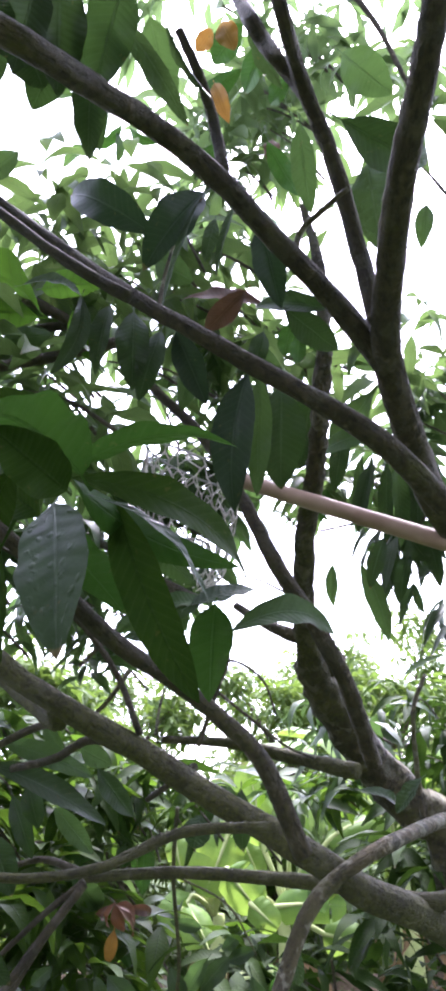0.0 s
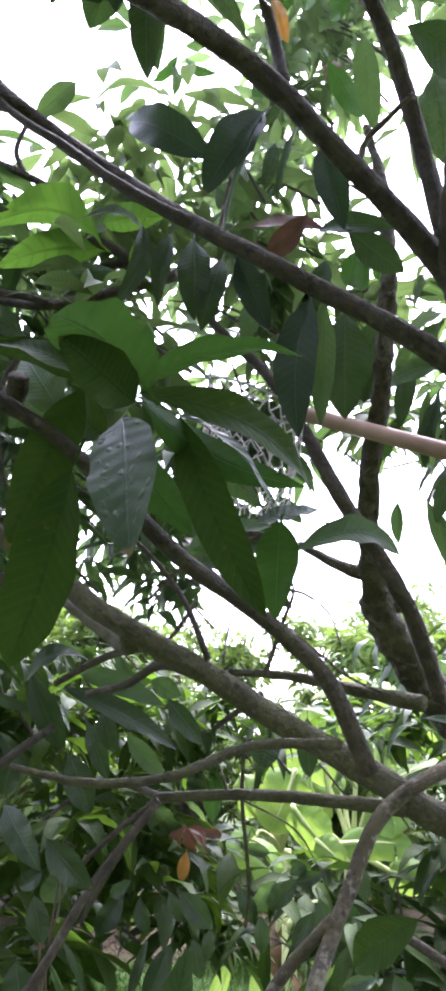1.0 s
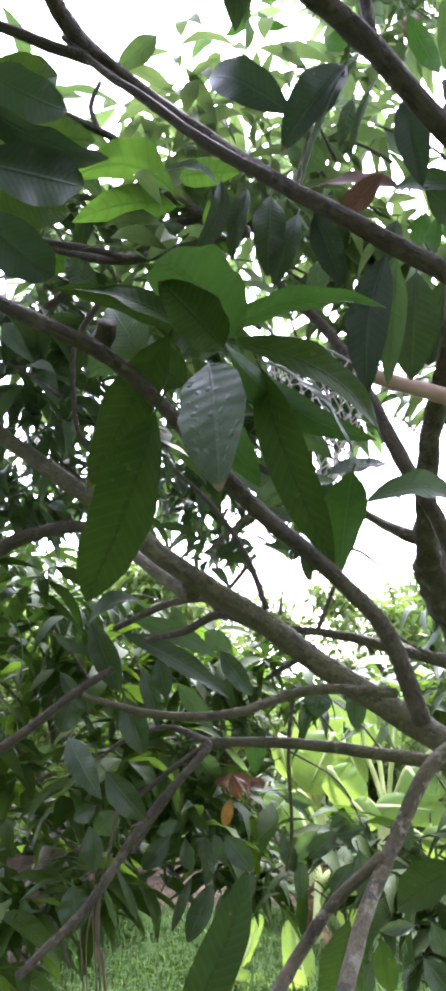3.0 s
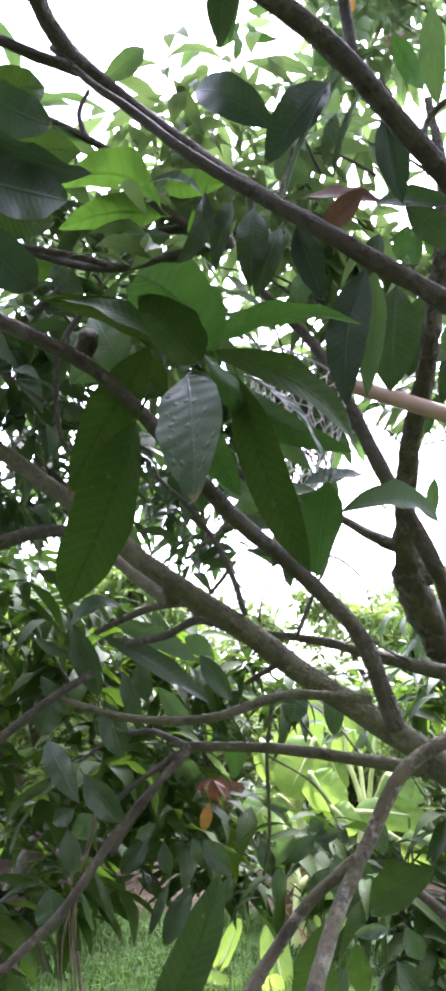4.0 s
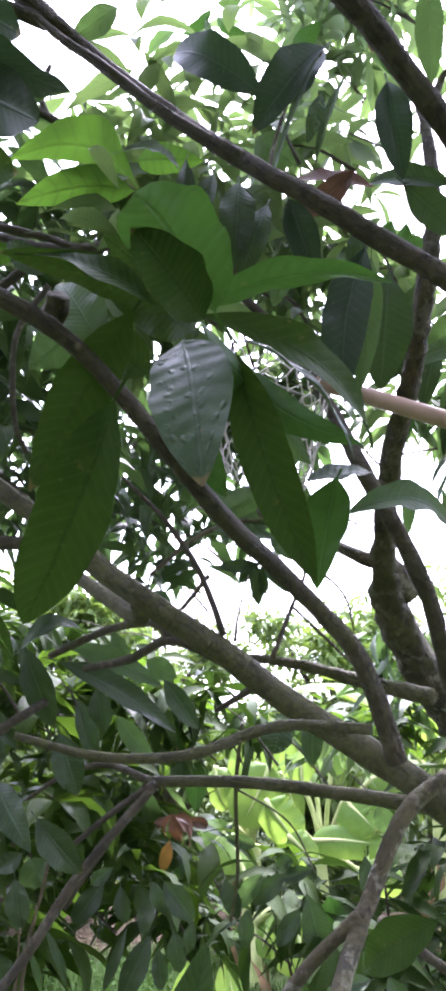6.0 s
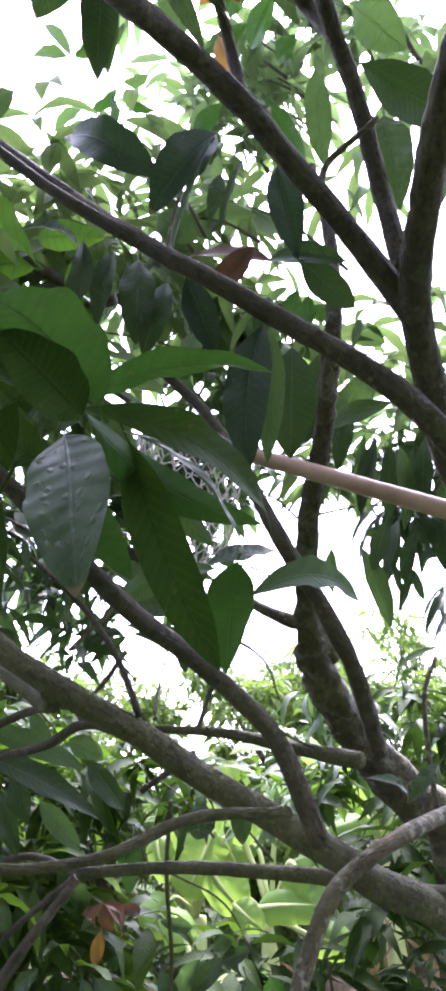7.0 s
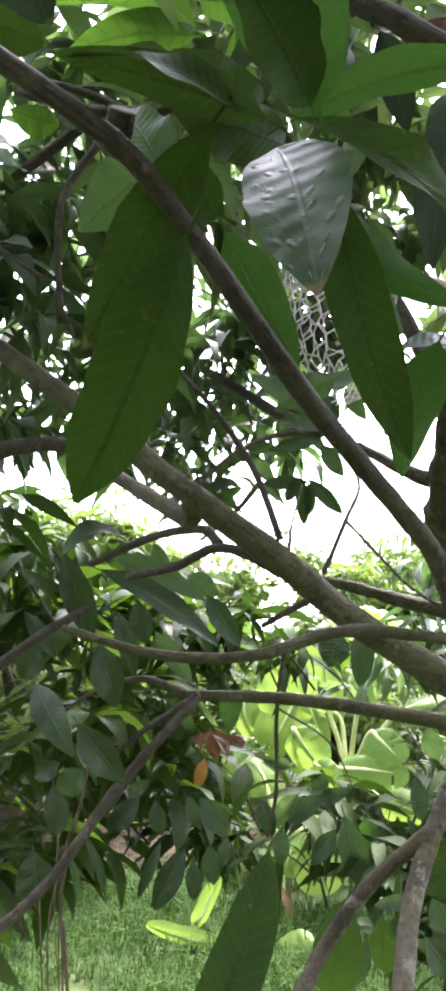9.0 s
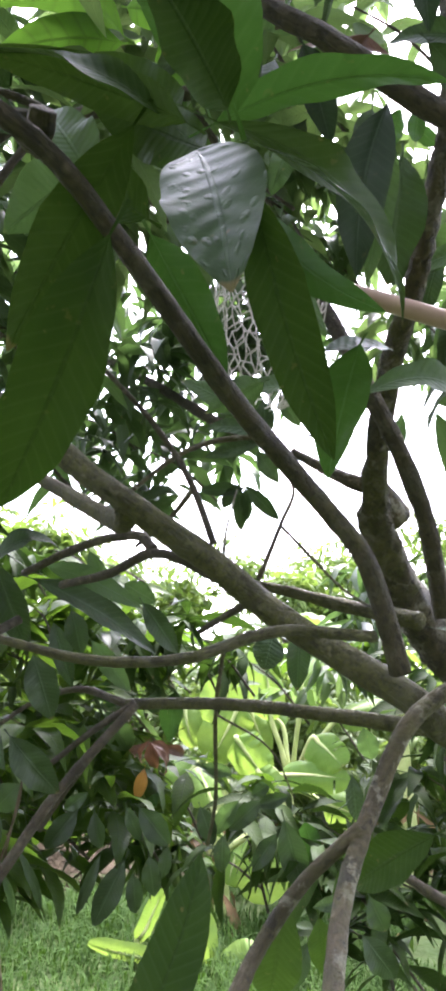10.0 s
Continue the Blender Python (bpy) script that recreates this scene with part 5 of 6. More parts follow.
leaf(tree, (-0.58, 1.99, 1.122), (-0.638, 2.001, 1.061), 0.066, (-0.02, -0.99, -0.15), M_LEAF, 0.08, fold=0.26, full=1.08)
leaf(tree, (-0.451, 2.374, 1.273), (-0.393, 2.505, 1.157), 0.080, (0.5, -0.69, -0.53), M_LEAF, 0.08, fold=0.57, full=1.08)
leaf(tree, (-0.493, 2.114, 1.051), (-0.439, 2.107, 1.092), 0.036, (-0.09, -1, -0.04), M_DARK, 0.08, fold=0.38, full=1.08)
leaf(tree, (-0.479, 2.221, 1.034), (-0.559, 2.239, 0.932), 0.059, (-0.07, -0.99, -0.13), M_DARK, 0.08, fold=0.68, full=1.08)
# over the grass
leaf(tree, (-0.353, 2.225, 1.043), (-0.311, 2.246, 0.957), 0.038, (0.1, -0.98, -0.2), M_DARK, 0.08, fold=0.30, full=1.08)
leaf(tree, (-0.436, 2.224, 1.028), (-0.416, 2.246, 0.936), 0.044, (0.06, -0.97, -0.22), M_DARK, 0.08, fold=0.61, full=1.08)
leaf(tree, (-0.32, 2.227, 1.042), (-0.237, 2.252, 0.947), 0.064, (0.26, -0.96, -0.03), M_DARK, 0.08, fold=0.42, full=1.08)
leaf(tree, (-0.29, 2.256, 0.92), (-0.272, 2.28, 0.818), 0.051, (0.15, -0.97, -0.2), M_DARK, 0.08, fold=0.23, full=1.08)
leaf(tree, (-0.33, 2.263, 0.877), (-0.318, 2.287, 0.776), 0.045, (0.16, -0.97, -0.2), M_DARK, 0.08, fold=0.54, full=1.08)
leaf(tree, (-0.353, 2.255, 0.909), (-0.427, 2.289, 0.742), 0.067, (-0.07, -0.98, -0.17), M_DARK, 0.08, fold=0.35, full=1.08)
leaf(tree, (-0.416, 2.249, 0.922), (-0.472, 2.28, 0.769), 0.030, (-0.01, -0.98, -0.2), M_DARK, 0.096, fold=0.66, full=1.08)
leaf(tree, (-0.24, 2.252, 0.947), (-0.254, 2.27, 0.865), 0.036, (-0.02, -0.98, -0.21), M_DARK, 0.096, fold=0.47, full=1.08)
leaf(tree, (0.005, 2.343, 1.054), (-0.08, 2.358, 0.971), 0.052, (-0.19, -0.98, 0.03), M_DARK, 0.096, fold=0.28, full=1.08)
leaf(tree, (-0.056, 2.341, 1.051), (-0.123, 2.359, 0.956), 0.052, (-0.32, -0.94, 0.05), M_LEAF, 0.096, fold=0.58, full=1.08)
leaf(tree, (0.062, 2.25, 1.024), (0.119, 2.294, 0.842), 0.075, (0.02, -0.97, -0.23), M_DARK, 0.096, fold=0.39, full=1.08)
leaf(tree, (0.043, 2.258, 0.986), (-0.017, 2.277, 0.889), 0.048, (-0.24, -0.97, -0.04), M_DARK, 0.096, fold=0.20, full=1.08)
leaf(tree, (0.131, 2.362, 0.998), (0.184, 2.394, 0.868), 0.063, (-0.19, 0.97, 0.16), M_YOUNG, 0.096, fold=0.51, full=1.08)
leaf(tree, (0.038, 2.44, 1.088), (-0.016, 2.446, 1.049), 0.038, (-0.16, -0.98, 0.07), M_DARK, 0.096, fold=0.32, full=1.08)
leaf(tree, (-0.003, 2.346, 1.04), (0.084, 2.344, 1.07), 0.040, (-0.08, -0.99, 0.15), M_DARK, 0.096, fold=0.63, full=1.08)
leaf(tree, (-0.099, 2.252, 0.979), (-0.097, 2.273, 0.885), 0.045, (-0.01, -0.98, -0.22), M_DARK, 0.096, fold=0.44, full=1.08)
leaf(tree, (-0.162, 2.34, 1.032), (-0.122, 2.365, 0.931), 0.052, (0.15, -0.97, -0.18), M_DARK, 0.096, fold=0.25, full=1.08)
leaf(tree, (-0.074, 2.43, 1.11), (-0.167, 2.42, 1.132), 0.038, (0.12, -0.99, 0.08), M_LEAF, 0.096, fold=0.56, full=1.08)
# close to the ground side
leaf(tree, (-0.203, 0.918, 1.048), (-0.138, 1, 1.209), 0.054, (0.08, -0.9, 0.42), M_NEAR, 0.05, -0.06, full=1.2)
leaf(tree, (0.186, 1.299, 1.178), (0.086, 1.364, 1.092), 0.067, (-0.62, -0.78, 0.12), M_NEAR, 0.16, fold=0.48, full=1.08)
leaf(tree, (0.013, 1.638, 0.998), (-0.008, 1.734, 0.796), 0.092, (-0.21, -0.89, -0.4), M_NEAR, 0.128, fold=0.29, full=1.08)
leaf(tree, (0.125, 1.595, 1.217), (0.136, 1.613, 1.139), 0.032, (-0.15, -0.96, -0.24), M_PALE, 0.08, fold=0.60, full=1.08)
leaf(tree, (0.087, 1.758, 0.936), (0.104, 1.783, 0.828), 0.054, (-0.08, -0.97, -0.24), M_NEAR, 0.08, fold=0.41, full=1.08)
leaf(tree, (0.067, 1.768, 0.887), (0.034, 1.787, 0.795), 0.042, (-0.29, -0.95, -0.09), M_DARK, 0.08, fold=0.22, full=1.08)
leaf(tree, (0.208, 1.864, 0.948), (0.244, 1.882, 0.879), 0.050, (0.03, -0.97, -0.23), M_DARK, 0.08, fold=0.53, full=1.08)
leaf(tree, (0.175, 1.77, 0.904), (0.243, 1.792, 0.823), 0.055, (0.16, -0.98, -0.13), M_DARK, 0.08, fold=0.34, full=1.08)
leaf(tree, (0.169, 1.864, 0.94), (0.09, 1.864, 0.923), 0.032, (-0.06, -0.96, 0.28), M_PALE, 0.08, fold=0.65, full=1.08)
leaf(tree, (0.203, 1.891, 1.284), (0.227, 1.908, 1.216), 0.049, (-0.1, -0.96, -0.27), M_LEAF, 0.08, fold=0.46, full=1.08)
leaf(tree, (-0.041, 1.38, 1.452), (-0.054, 1.391, 1.397), 0.050, (-0.11, -0.98, -0.18), M_PALE, 0.16, fold=0.26, full=1.08)
leaf(tree, (0.041, 1.734, 1.49), (0.04, 1.763, 1.361), 0.050, (-0.12, -0.97, -0.22), M_DARK, 0.08, fold=0.57, full=1.08)
leaf(tree, (0.255, 1.489, 1.481), (0.343, 1.558, 1.434), 0.023, (0.69, -0.62, 0.39), M_PALE, 0.24, fold=0.38, full=1.08)
leaf(tree, (0.354, 1.368, 1.5), (0.307, 1.394, 1.442), 0.030, (-0.68, -0.69, 0.25), M_PALE, 0.16, 0.1, fold=0.69, full=1.08)
# dead ones
leaf(tree, (-0.33, 2.415, 1.116), (-0.349, 2.434, 1.028), 0.038, (0.02, -0.98, -0.21), M_ORANGE, 0.096, fold=0.31, full=1.08)
leaf(tree, (-0.305, 2.242, 1.205), (-0.282, 2.259, 1.136), 0.038, (-0.16, -0.95, -0.28), M_DRY, 0.192, 0.06, fold=0.62, full=1.08)
leaf(tree, (-0.309, 2.253, 1.201), (-0.251, 2.247, 1.152), 0.032, (0.42, -0.68, 0.6), M_DRY, 0.192, 0.1, fold=0.43, full=1.08)
leaf(tree, (-0.314, 2.262, 1.207), (-0.245, 2.302, 1.18), 0.029, (0.08, -0.64, -0.76), M_BROWNLEAF, 0.192, -0.1, fold=0.24, full=1.08)
leaf(tree, (-0.304, 2.231, 1.21), (-0.32, 2.255, 1.147), 0.026, (-0.85, -0.52, 0.02), M_DRY, 0.24, 0.1, fold=0.54, full=1.08)
leaf(tree, (-0.296, 2.223, 1.201), (-0.265, 2.274, 1.119), 0.023, (0.93, -0.34, 0.15), M_DRY, 0.24, -0.1, fold=0.35, full=1.08)
leaf(tree, (-0.286, 2.278, 1.187), (-0.217, 2.328, 1.165), 0.030, (0.57, -0.82, -0.04), M_BROWNLEAF, 0.32, 0.1, fold=0.66, full=1.08)
leaf(tree, (-0.322, 2.274, 1.199), (-0.343, 2.302, 1.161), 0.024, (-0.64, -0.74, -0.18), M_BROWNLEAF, 0.48, fold=0.47, full=1.08)
leaf(tree, (-0.429, 2.463, 1.336), (-0.456, 2.475, 1.278), 0.064, (-0.18, 0.94, 0.27), M_YOUNG, 0.16, fold=0.28, full=1.08)
leaf(tree, (-0.265, 2.678, 1.331), (-0.28, 2.715, 1.165), 0.081, (-0.2, 0.95, 0.23), M_YOUNG, 0.096, fold=0.59, full=1.08)
leaf(tree, (-0.321, 2.573, 1.33), (-0.328, 2.588, 1.26), 0.057, (0.05, -0.97, -0.22), M_LEAF, 0.096, fold=0.40, full=1.08)
leaf(tree, (-0.498, 2.458, 1.342), (-0.428, 2.47, 1.307), 0.058, (-0.24, 0.96, -0.17), M_YOUNG, 0.128, fold=0.21, full=1.08)
leaf(tree, (-0.677, 2.477, 1.22), (-0.614, 2.509, 1.09), 0.066, (-0.45, 0.89, 0), M_YOUNG, 0.128, fold=0.52, full=1.08)
leaf(tree, (-0.768, 2.273, 1.193), (-0.799, 2.299, 1.07), 0.068, (-0.38, 0.88, 0.28), M_YOUNG, 0.128, fold=0.33, full=1.08)
leaf(tree, (-0.322, 2.525, 1.085), (-0.299, 2.547, 0.991), 0.050, (-0.33, 0.93, 0.14), M_YOUNG, 0.128, fold=0.64, full=1.08)
# hung clusters beyond the pole
leaf(tree, (0.439, 1.771, 2.085), (0.4, 1.828, 1.963), 0.047, (-0.43, -0.86, -0.27), M_DARK, 0.096, fold=0.25, full=1.08)
leaf(tree, (0.503, 1.78, 2.055), (0.479, 1.837, 1.932), 0.040, (-0.47, -0.83, -0.3), M_DARK, 0.096, fold=0.56, full=1.08)
leaf(tree, (0.55, 1.765, 2.083), (0.582, 1.818, 1.959), 0.045, (-0.45, -0.77, -0.45), M_DARK, 0.096, 0.05, fold=0.37, full=1.08)
leaf(tree, (0.427, 1.734, 2.288), (0.384, 1.817, 2.111), 0.045, (-0.55, -0.8, -0.24), M_DARK, 0.096, fold=0.68, full=1.08)
leaf(tree, (0.485, 1.738, 2.272), (0.494, 1.828, 2.071), 0.048, (0.06, -0.91, -0.41), M_LEAF, 0.096, fold=0.49, full=1.08)
leaf(tree, (0.55, 1.728, 2.286), (0.543, 1.816, 2.093), 0.054, (-0.47, -0.81, -0.35), M_DARK, 0.096, fold=0.30, full=1.08)
leaf(tree, (0.599, 1.755, 2.218), (0.619, 1.825, 2.061), 0.049, (-0.49, -0.77, -0.41), M_LEAF, 0.096, fold=0.61, full=1.08)
leaf(tree, (0.343, 1.658, 2.348), (0.312, 1.728, 2.196), 0.051, (-0.2, -0.9, -0.38), M_DARK, 0.096, fold=0.42, full=1.08)
leaf(tree, (0.566, 1.796, 2.01), (0.527, 1.815, 1.975), 0.035, (-0.62, -0.71, 0.32), M_DARK, 0.16, fold=0.23, full=1.08)


# the looser crown behind them
def crown(parent, blobs, length, material, seed, picked=0, name="crown", droop=0.5, wide=0.25):
    """Leaves in ellipsoids (x, y, z, radii, count); the first `picked` of them are leaves of their own."""
    rng = random.Random(seed)
    places = []
    for x, y, z, rx, ry, rz, count in blobs:
        places += spray(rng, (x, y, z), (rx, ry, rz), count, length, droop, wide)
    rng.shuffle(places)
    shared = [blade(8, 4, rng.uniform(0.36, 0.5), rng.uniform(0.2, 0.5), 0.0, rng.uniform(0.02, 0.07), 0.95, s, 0.82) for s in range(5)]
    meshes = []
    for v, f, u in shared:
        v = v * (1, wide * 1.04, wide * 1.04)
        v[:, 2] += 0.1 * 4 * v[:, 0] * (1 - v[:, 0])
        meshes.append(mesh_of("leaf", v, f, material, u))
    for base, tip, width, face, curl in places[:picked]:
        ob = child("leaf", meshes[rng.randrange(5)], parent)
        size = float(np.linalg.norm(tip - base))
        ob.matrix_basis = Matrix.Translation(base) @ Matrix(frame_of(base, tip, face).tolist()).to_4x4() @ Matrix.Diagonal((size, size, size, 1))
    if places[picked:]:
        v, f, u = many_leaves(places[picked:], 6, 2, seed)
        tagged(child(name, mesh_of(name, v, f, material, u), parent), kind="stuff")
    # thin twigs that carry the leaves
    for x, y, z, rx, ry, rz, count in blobs:
        for _ in range(max(1, count // 28)):
            p = np.array([x + rng.uniform(-rx, rx) * 0.7, y + rng.uniform(-ry, ry) * 0.7, z + rng.uniform(-rz, rz) * 0.6])
            q = p + np.array([rng.uniform(0.1, 0.35), rng.uniform(-0.1, 0.1), -rng.uniform(0.05, 0.3)]) * (0.6 + length)
            mid = (p + q) / 2 + np.array([0, 0, 0.03])
            branch("twig", parent, [(*p, 0.002), (*mid, 0.0035), (*q, 0.005)], M_BARK, 5, per=4)


# upper crown in the two lightened leaf copies, M_TOP then M_MID
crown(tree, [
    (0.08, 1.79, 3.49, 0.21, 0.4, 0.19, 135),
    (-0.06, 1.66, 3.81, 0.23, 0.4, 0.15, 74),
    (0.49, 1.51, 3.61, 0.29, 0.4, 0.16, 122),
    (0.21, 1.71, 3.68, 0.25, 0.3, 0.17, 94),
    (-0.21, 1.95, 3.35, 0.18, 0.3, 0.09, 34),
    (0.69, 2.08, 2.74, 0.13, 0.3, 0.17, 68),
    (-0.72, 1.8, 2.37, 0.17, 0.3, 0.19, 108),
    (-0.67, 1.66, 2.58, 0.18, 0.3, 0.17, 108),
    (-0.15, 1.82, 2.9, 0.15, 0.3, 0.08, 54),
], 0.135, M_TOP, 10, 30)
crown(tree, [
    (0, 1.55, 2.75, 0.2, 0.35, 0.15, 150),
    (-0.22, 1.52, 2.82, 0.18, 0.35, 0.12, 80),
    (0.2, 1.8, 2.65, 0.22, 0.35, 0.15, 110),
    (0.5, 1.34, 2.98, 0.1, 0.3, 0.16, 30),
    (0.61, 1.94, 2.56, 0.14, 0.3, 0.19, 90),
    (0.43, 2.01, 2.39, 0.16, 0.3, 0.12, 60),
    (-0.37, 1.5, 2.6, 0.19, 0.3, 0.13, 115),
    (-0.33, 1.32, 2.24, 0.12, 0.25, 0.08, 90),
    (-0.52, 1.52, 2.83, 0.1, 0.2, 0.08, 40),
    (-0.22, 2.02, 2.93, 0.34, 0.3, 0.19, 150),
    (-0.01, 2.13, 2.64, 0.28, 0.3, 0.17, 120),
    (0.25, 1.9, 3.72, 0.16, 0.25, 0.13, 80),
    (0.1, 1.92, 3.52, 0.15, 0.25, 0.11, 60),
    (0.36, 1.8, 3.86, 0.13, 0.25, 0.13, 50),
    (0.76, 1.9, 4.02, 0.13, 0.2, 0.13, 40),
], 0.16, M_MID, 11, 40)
crown(tree, [
    (-0.32, 2.37, 2.24, 0.26, 0.3, 0.18, 160),
    (-0.02, 2.32, 2.51, 0.18, 0.2, 0.18, 150),
    (-0.37, 2.22, 2.43, 0.29, 0.3, 0.17, 130),
    (-0.72, 1.82, 2.3, 0.17, 0.3, 0.16, 60),
    (-0.74, 1.98, 2.04, 0.12, 0.3, 0.1, 50),
    (-0.64, 2.38, 2.11, 0.12, 0.3, 0.12, 40),
    (0.42, 2.63, 1.69, 0.15, 0.3, 0.13, 45),
    (0.41, 2.88, 1.49, 0.21, 0.3, 0.11, 50),
    (-0.72, 1.45, 2.18, 0.15, 0.3, 0.14, 110),
    (-0.72, 1.69, 2.05, 0.2, 0.3, 0.13, 120),
    (-0.88, 1.8, 1.94, 0.14, 0.3, 0.12, 70),
    (-0.45, 2.29, 1.97, 0.23, 0.3, 0.15, 70),
    (-0.56, 2, 2.16, 0.23, 0.3, 0.16, 40),
    (-0.61, 1.59, 2.49, 0.22, 0.3, 0.1, 60),
    (-0.75, 1.4, 2.7, 0.14, 0.3, 0.11, 70),
    (0.03, 1.95, 2.69, 0.23, 0.3, 0.16, 80),
    (-0.14, 2.36, 2.28, 0.22, 0.3, 0.18, 70),
    (0.6, 2.21, 2.43, 0.17, 0.3, 0.13, 60),
], 0.17, M_LEAF, 12, 20)
crown(tree, [
    (0.62, 1.95, 2.2, 0.1, 0.18, 0.1, 46),
    (0.68, 2.0, 1.98, 0.1, 0.16, 0.07, 24),
], 0.19, M_DARK, 14, 40, "hung_leaves", 1.6, 0.2)
# unseen leaf masses added above, beside and behind the camera to block light
crown(tree, [(-1.0, -0.7, 3.5, 1.3, 1.0, 0.35, 1900), (1.0, -0.7, 3.5, 1.3, 1.0, 0.35, 1900), (0, -2.0, 3.1, 2.2, 0.7, 0.6, 2000), (-2.1, 0.2, 2.8, 0.5, 0.9, 0.9, 900), (2.2, 0.4, 2.8, 0.5, 0.9, 0.9, 900), (0, -2.6, 1.9, 2.6, 0.4, 0.9, 1800)], 0.36, M_LEAF, 13)


# ---- fruit picker ----
def fruit_picker(hoop, hand, bag, radius):
    """A bamboo pole with a wire hoop and a knotted bag of cord."""
    root = tagged(new("fruit_picker"), "bamboo fruit-picking pole with a wire hoop and grey net bag", "fruit picker")
    h, g = np.array(hoop), np.array(hand)
    branch("pole", root, [(*(h + (g - h) * s), 0.0165 + 0.003 * s) for s in (-0.02, 0.2, 0.45, 0.7, 1.0)], M_POLE, 14, "brown bamboo pole", 0.02)
    along = (h - g) / np.linalg.norm(h - g)
    side = np.cross(along, (0, 0, 1))
    side /= np.linalg.norm(side)
    up = np.cross(side, along)
    mid = h + along * radius
    ring = [(*(mid + radius * (math.cos(a) * along + math.sin(a) * side)), 0.0028) for a in np.linspace(0, 2 * math.pi, 25)]
    branch("hoop", root, ring, M_WIRE, 6, "bent grey wire hoop", 0.02, 3)
    deep = np.array(bag)

    def skin(a, s):
        r = radius * (1 - 0.12 * s) * (1.0 if s < 0.75 else math.sqrt(max(0.0, 1 - ((s - 0.75) / 0.27) ** 2)))
        wob = 0.012 * noise.noise((math.cos(a) * 2, math.sin(a) * 2, s * 4))
        return mid + deep * s + (r + wob) * (math.cos(a) * along + math.sin(a) * side)

    around, rows = 22, 9
    V, F = [], []

    def knot(i, j, low):
        """A knot of the mesh: row i, column j, its upper or lower end."""
        a, s = 2 * math.pi * (j + 0.5 * (i % 2)) / around, (i + 0.42 * low) / rows
        w = 0.16 * noise.noise((math.cos(a) * 5, math.sin(a) * 5, s * 9))
        return skin(a + w, max(0.0, s + 0.3 * w))

    for i in range(rows):
        for j in range(around):
            cords = [(knot(i, j, 0), knot(i, j, 1))]
            if i + 1 < rows:
                k = j if i % 2 == 0 else j + 1
                cords += [(knot(i, j, 1), knot(i + 1, k, 0)), (knot(i, j, 1), knot(i + 1, k - 1, 0))]
            for p, q in cords:
                m = (p + q) / 2 + np.array([noise.noise((*(p * 40),)), noise.noise((*(q * 40),)), 0]) * 0.002
                v, f, _ = tube([(*p, 0.0022), (*m, 0.0015), (*q, 0.0022)], 5, 2, 0.0)
                F += [tuple(k + len(V) for k in face) for face in f]
                V += list(v)
    child("net_bag", mesh_of("net_bag", V, F, M_NET), root, "grey knotted cord net bag")
    return root


fruit_picker((0.05, 1.42, 2.11), (0.95, 1.05, 1.62), (-0.05, 0.02, -0.27), 0.115)



# ---- trees and hedges beyond ----
low = tagged(new("mango_tree"), "low mango tree with drooping dark leaves over the grass", "tree", "mango trees")
low.location = (0, 0, 0)
branch("trunk", low, [(-1.55, 3.9, -0.1, 0.09), (-1.45, 3.85, 0.5, 0.075), (-1.1, 3.5, 1.0, 0.05), (-0.7, 3.0, 1.3, 0.03)], M_BARK, 12)
crown(low, [
    (-0.77, 2.41, 1.5, 0.21, 0.4, 0.12, 97),
    (-0.56, 2.82, 1.54, 0.28, 0.4, 0.11, 90),
    (-0.68, 2.49, 1.18, 0.27, 0.4, 0.17, 180),
    (-0.41, 2.84, 1.04, 0.24, 0.4, 0.15, 117),
    (-0.75, 2.44, 0.91, 0.17, 0.4, 0.17, 117),
    (-1.05, 2.32, 1.1, 0.12, 0.3, 0.22, 70),
    (-1.16, 2.41, 1.47, 0.15, 0.3, 0.15, 58),
    (-0.95, 2.21, 0.82, 0.11, 0.3, 0.15, 45),
    (-0.82, 2.27, 0.76, 0.1, 0.3, 0.17, 54),
    (-0.39, 3.07, 1.39, 0.25, 0.4, 0.1, 72),
    (0.35, 3.09, 1.45, 0.22, 0.4, 0.1, 45),
], 0.195, M_LOW, 21, 170, droop=0.25, wide=0.3)
# clusters in shade, darkened by the leaf colour itself
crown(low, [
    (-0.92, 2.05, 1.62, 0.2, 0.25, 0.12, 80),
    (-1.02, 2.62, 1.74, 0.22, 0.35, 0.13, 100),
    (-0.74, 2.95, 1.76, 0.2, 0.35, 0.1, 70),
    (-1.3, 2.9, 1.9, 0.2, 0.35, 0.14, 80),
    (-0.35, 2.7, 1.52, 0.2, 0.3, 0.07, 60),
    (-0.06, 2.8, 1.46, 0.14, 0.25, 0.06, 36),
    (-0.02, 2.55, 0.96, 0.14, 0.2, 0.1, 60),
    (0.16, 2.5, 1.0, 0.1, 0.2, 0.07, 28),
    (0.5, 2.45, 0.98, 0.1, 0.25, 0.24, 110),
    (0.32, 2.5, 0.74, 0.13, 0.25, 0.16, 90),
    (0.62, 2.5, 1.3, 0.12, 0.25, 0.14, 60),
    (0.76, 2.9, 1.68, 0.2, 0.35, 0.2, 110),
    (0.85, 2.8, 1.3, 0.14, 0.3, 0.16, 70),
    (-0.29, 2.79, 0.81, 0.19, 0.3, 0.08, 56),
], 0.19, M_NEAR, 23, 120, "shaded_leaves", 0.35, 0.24)
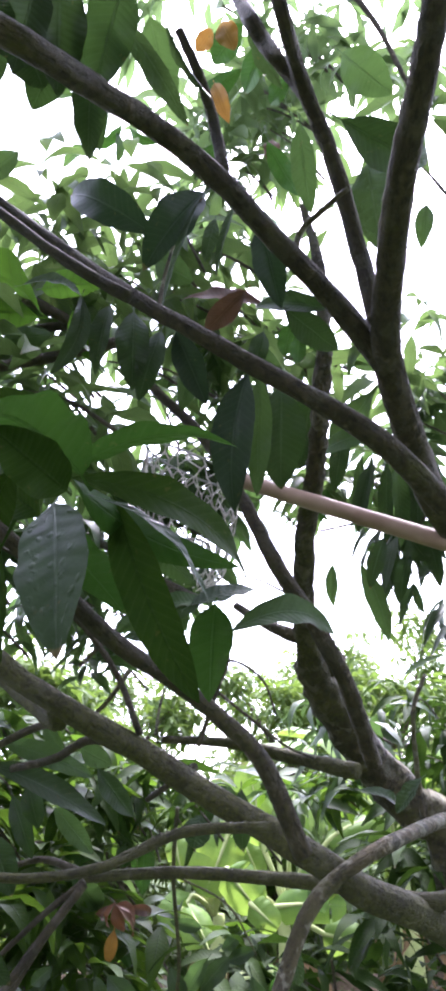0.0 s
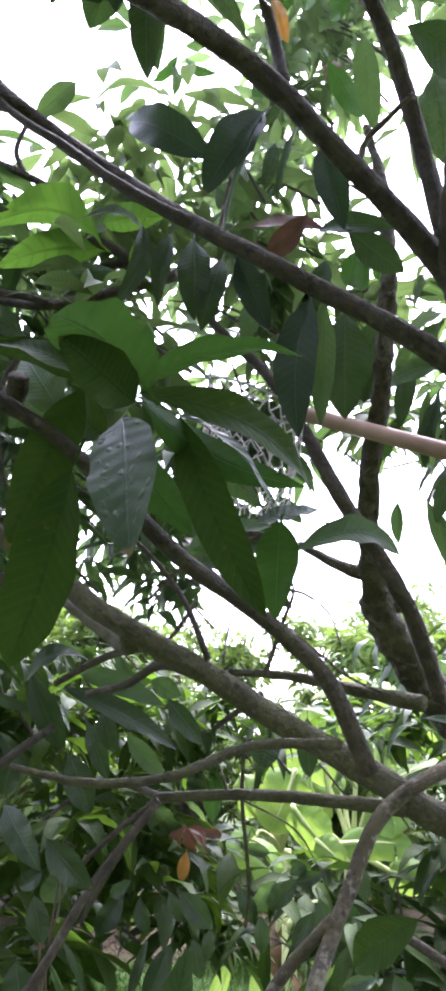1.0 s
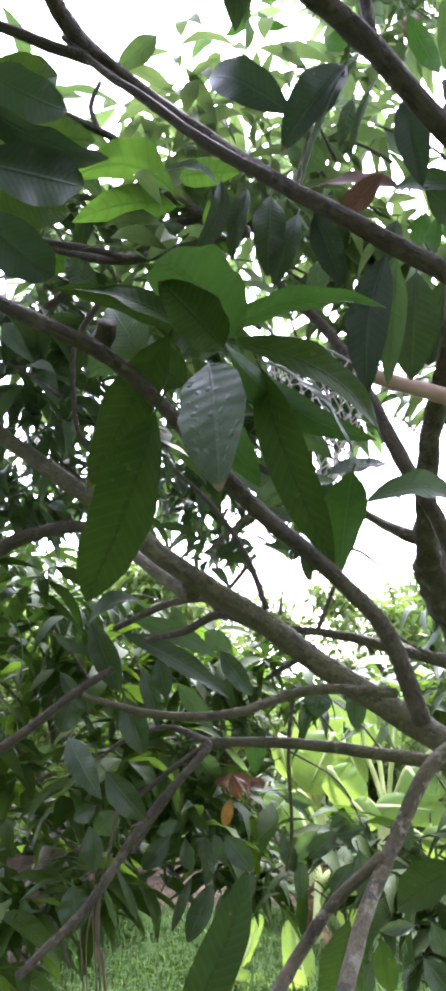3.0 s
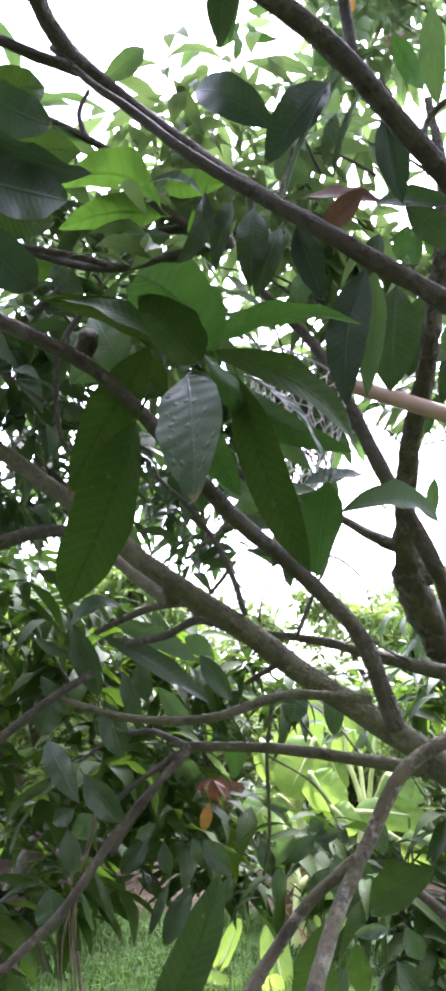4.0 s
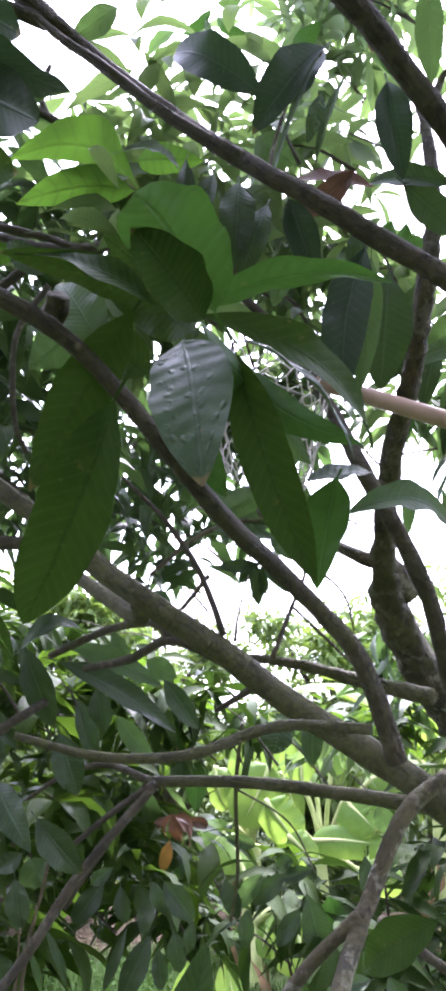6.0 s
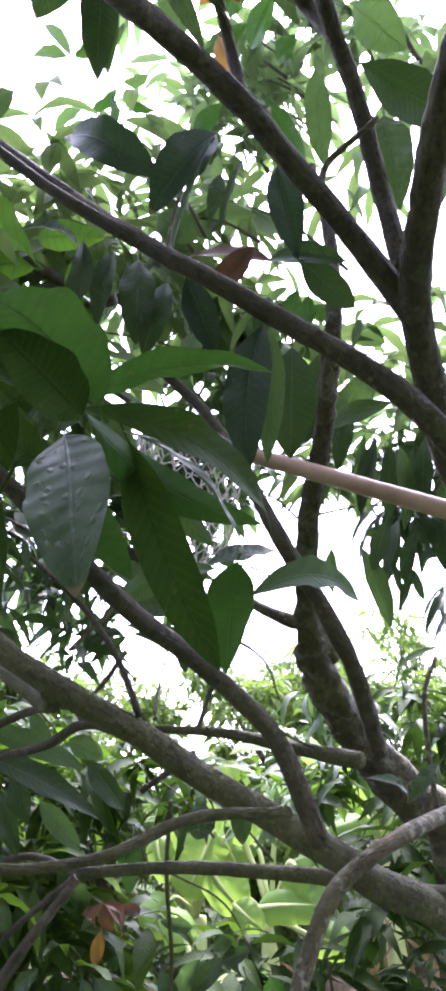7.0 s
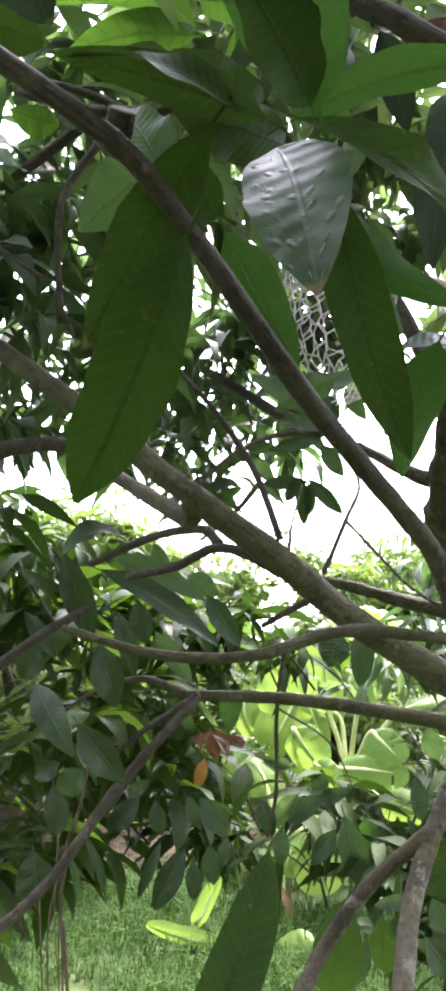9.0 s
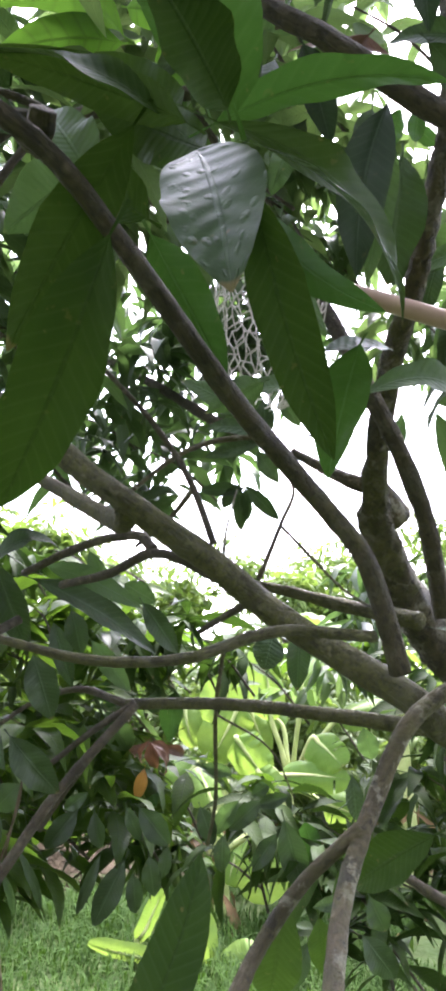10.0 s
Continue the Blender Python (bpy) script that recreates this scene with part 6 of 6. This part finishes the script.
# lit leaves among the dark ones, their brightness put into a lighter leaf colour
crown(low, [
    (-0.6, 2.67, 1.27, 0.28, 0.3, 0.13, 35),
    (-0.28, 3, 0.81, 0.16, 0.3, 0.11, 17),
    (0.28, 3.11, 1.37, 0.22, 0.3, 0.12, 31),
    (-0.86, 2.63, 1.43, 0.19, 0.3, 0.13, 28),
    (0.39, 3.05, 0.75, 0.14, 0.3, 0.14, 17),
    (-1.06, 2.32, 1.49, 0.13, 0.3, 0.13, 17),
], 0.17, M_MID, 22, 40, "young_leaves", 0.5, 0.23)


def far_tree(at, height, spread, seed, leaves=3000, size=0.24, label="leafy light green tree standing around the orchard"):
    rng = random.Random(seed)
    root = tagged(new("tree"), label, "tree", "trees beyond")
    root.location = at
    branch("trunk", root, [(0, 0, -0.1, 0.11), (0.05, 0, height * 0.3, 0.09), (-0.03, 0.03, height * 0.75, 0.04)], M_BARK, 8)
    tips = []
    for i in range(7):
        a, z = i * 2.4 + rng.uniform(-0.4, 0.4), height * rng.uniform(0.3, 0.6)
        e = np.array([math.cos(a) * spread * rng.uniform(0.4, 0.85), math.sin(a) * spread * rng.uniform(0.4, 0.85), height * rng.uniform(0.5, 0.95)])
        branch("limb", root, [(0, 0, z, 0.05), (*(e * (0.5, 0.5, 0.5) + (0, 0, z * 0.5)), 0.03), (*e, 0.012)], M_BARK, 6, per=4)
        tips.append(e)
    places = []
    for i in range(26):
        e = tips[i % 7] if i < 14 else np.array([rng.gauss(0, 0.42) * spread, rng.gauss(0, 0.42) * spread, height * rng.uniform(0.2, 1.0)])
        r = spread * rng.uniform(0.18, 0.34)
        places += spray(rng, e, (r, r, r * 0.8), leaves // 26, size, 0.3)
    v, f, u = many_leaves(places, 3, 2, seed)
    tagged(child("crown", mesh_of("crown", v, f, M_FAR, u), root), kind="stuff")
    return root


for i, (x, y, h, s) in enumerate([(-3.6, 9.0, 3.2, 1.7), (-1.4, 9.6, 3.0, 1.6), (0.9, 9.2, 2.9, 1.5), (2.3, 10.5, 3.5, 1.6), (4.4, 9.5, 3.0, 1.7),
                                  (-5.6, 11.0, 3.0, 1.8), (1.6, 13.0, 3.6, 1.8), (-2.6, 13.5, 3.4, 2.0), (6.5, 12.0, 3.4, 1.9), (4.0, 14.0, 3.6, 2.0)]):
    far_tree((x, y, 0), h, s, 40 + i)
for i, (x, y, h, s) in enumerate([(-1.9, 5.2, 2.4, 0.9), (-3.1, 5.6, 2.7, 1.1), (2.2, 5.6, 2.2, 0.9), (-2.3, 6.6, 1.5, 0.9), (2.3, 6.8, 1.7, 0.9), (0.4, 7.2, 1.5, 0.9), (-3.6, 6.8, 1.7, 1.0), (3.6, 6.6, 1.8, 1.0), (-1.0, 7.6, 1.6, 0.9)]):
    far_tree((x, y, 0), h, s, 70 + i, 2200, 0.19, "bushy young tree with mid-green leaves on the grass")
# unseen trees added behind and to both sides, to hold back skylight
for i, (x, y, h, s) in enumerate([(-3.8, -1.5, 3.6, 1.7), (3.9, -1.2, 3.6, 1.7), (-1.6, -4.5, 4.0, 1.9), (1.8, -4.6, 4.0, 1.9), (-4.6, 3.2, 3.4, 1.5), (4.8, 3.4, 3.4, 1.5), (3.0, 2.3, 3.6, 1.2), (-3.3, 2.0, 3.6, 1.2)]):
    far_tree((x, y, 0), h, s, 90 + i)


def undergrowth(x0, x1, y0, y1, count, seed, top=1.4):
    """Waist-high tangle of leafy shrubs that closes the view under the trees."""
    rng = random.Random(seed)
    places = []
    for _ in range(count // 30):
        x, y = rng.uniform(x0, x1), rng.uniform(y0, y1)
        places += spray(rng, (x, y, rng.uniform(0.1, top)), (0.4, 0.3, 0.3), 30, rng.uniform(0.14, 0.26), 0.3)
    v, f, u = many_leaves(places, 3, 2, seed)
    return tagged(new("undergrowth", mesh_of("undergrowth", v, f, M_BUSH, u)), "dense green undergrowth below the trees", "undergrowth", kind="stuff")


undergrowth(-5.0, 5.5, 6.6, 8.2, 7500, 31)
undergrowth(-9.0, 10.0, 8.5, 12.0, 7000, 32)
undergrowth(-14.0, 15.0, 13.0, 19.0, 7000, 33, 2.3)


# ---- fruit under the crown ----
M_FRUIT = plain("mango_skin", (0.07, 0.12, 0.05), (0.12, 0.18, 0.085), 45.0, 0.5, 0.15, 0.0006)
branch("branch", tree, [(0.19, 1.84, 1.06, 0.010), (0.27, 1.88, 1.0, 0.011), (0.36, 1.93, 0.94, 0.012), (0.5, 2.02, 0.87, 0.014)], M_BARK, 8)
branch("twig", low, [(0.30, 2.43, 1.02, 0.004), (0.31, 2.42, 0.9, 0.004), (0.335, 2.41, 0.76, 0.0045), (0.38, 2.4, 0.58, 0.005)], M_BARK, 6)


def mango_fruit(at, stalk, length, width, turn):
    """An egg-shaped fruit, fuller on one cheek, hung by a thin stalk."""
    root = tagged(new("mango_fruit"), "unripe grey-green mango hanging on a thin stalk", "mango fruit", "hanging mangoes")
    root.location = at
    n, m, V, F, U = 14, 16, [], [], []
    for i in range(n + 1):
        s = i / n
        r = 0.5 * width * math.sin(math.pi * s ** 0.86) ** 0.72 if 0 < i < n else 0.0008
        for j in range(m):
            a = 2 * math.pi * j / m
            lean = 0.1 * width * math.sin(math.pi * s)
            V.append((r * math.cos(a) + lean * math.cos(turn), 0.86 * r * math.sin(a) + lean * math.sin(turn), -length * s))
            U.append((s, j / m))
    for i in range(n):
        for j in range(m):
            F.append((i * m + j, (i + 1) * m + j, (i + 1) * m + (j + 1) % m, i * m + (j + 1) % m))
    child("flesh", mesh_of("flesh", V, F, M_FRUIT, U), root)
    o = np.array(at)
    top = np.array(stalk) - o
    branch("stalk", root, [(*top, 0.0018), (*(0.5 * top + (0.004, 0, 0.01)), 0.0018), (0, 0, -0.002, 0.0026)], M_STEM, 6, "thin green stalk")
    return root


mango_fruit((0.344, 2.405, 0.83), (0.318, 2.415, 0.875), 0.108, 0.06, 0.4)
mango_fruit((0.350, 2.39, 0.722), (0.336, 2.41, 0.765), 0.112, 0.066, 2.6)

# a narrow pale leaf hung from the upper limb
leaf(tree, (-0.112, 0.63, 2.44), (-0.022, 0.74, 2.361), 0.03, (-0.45, -0.75, -0.1), M_PALE, 0.05, 0.04, fold=0.5)
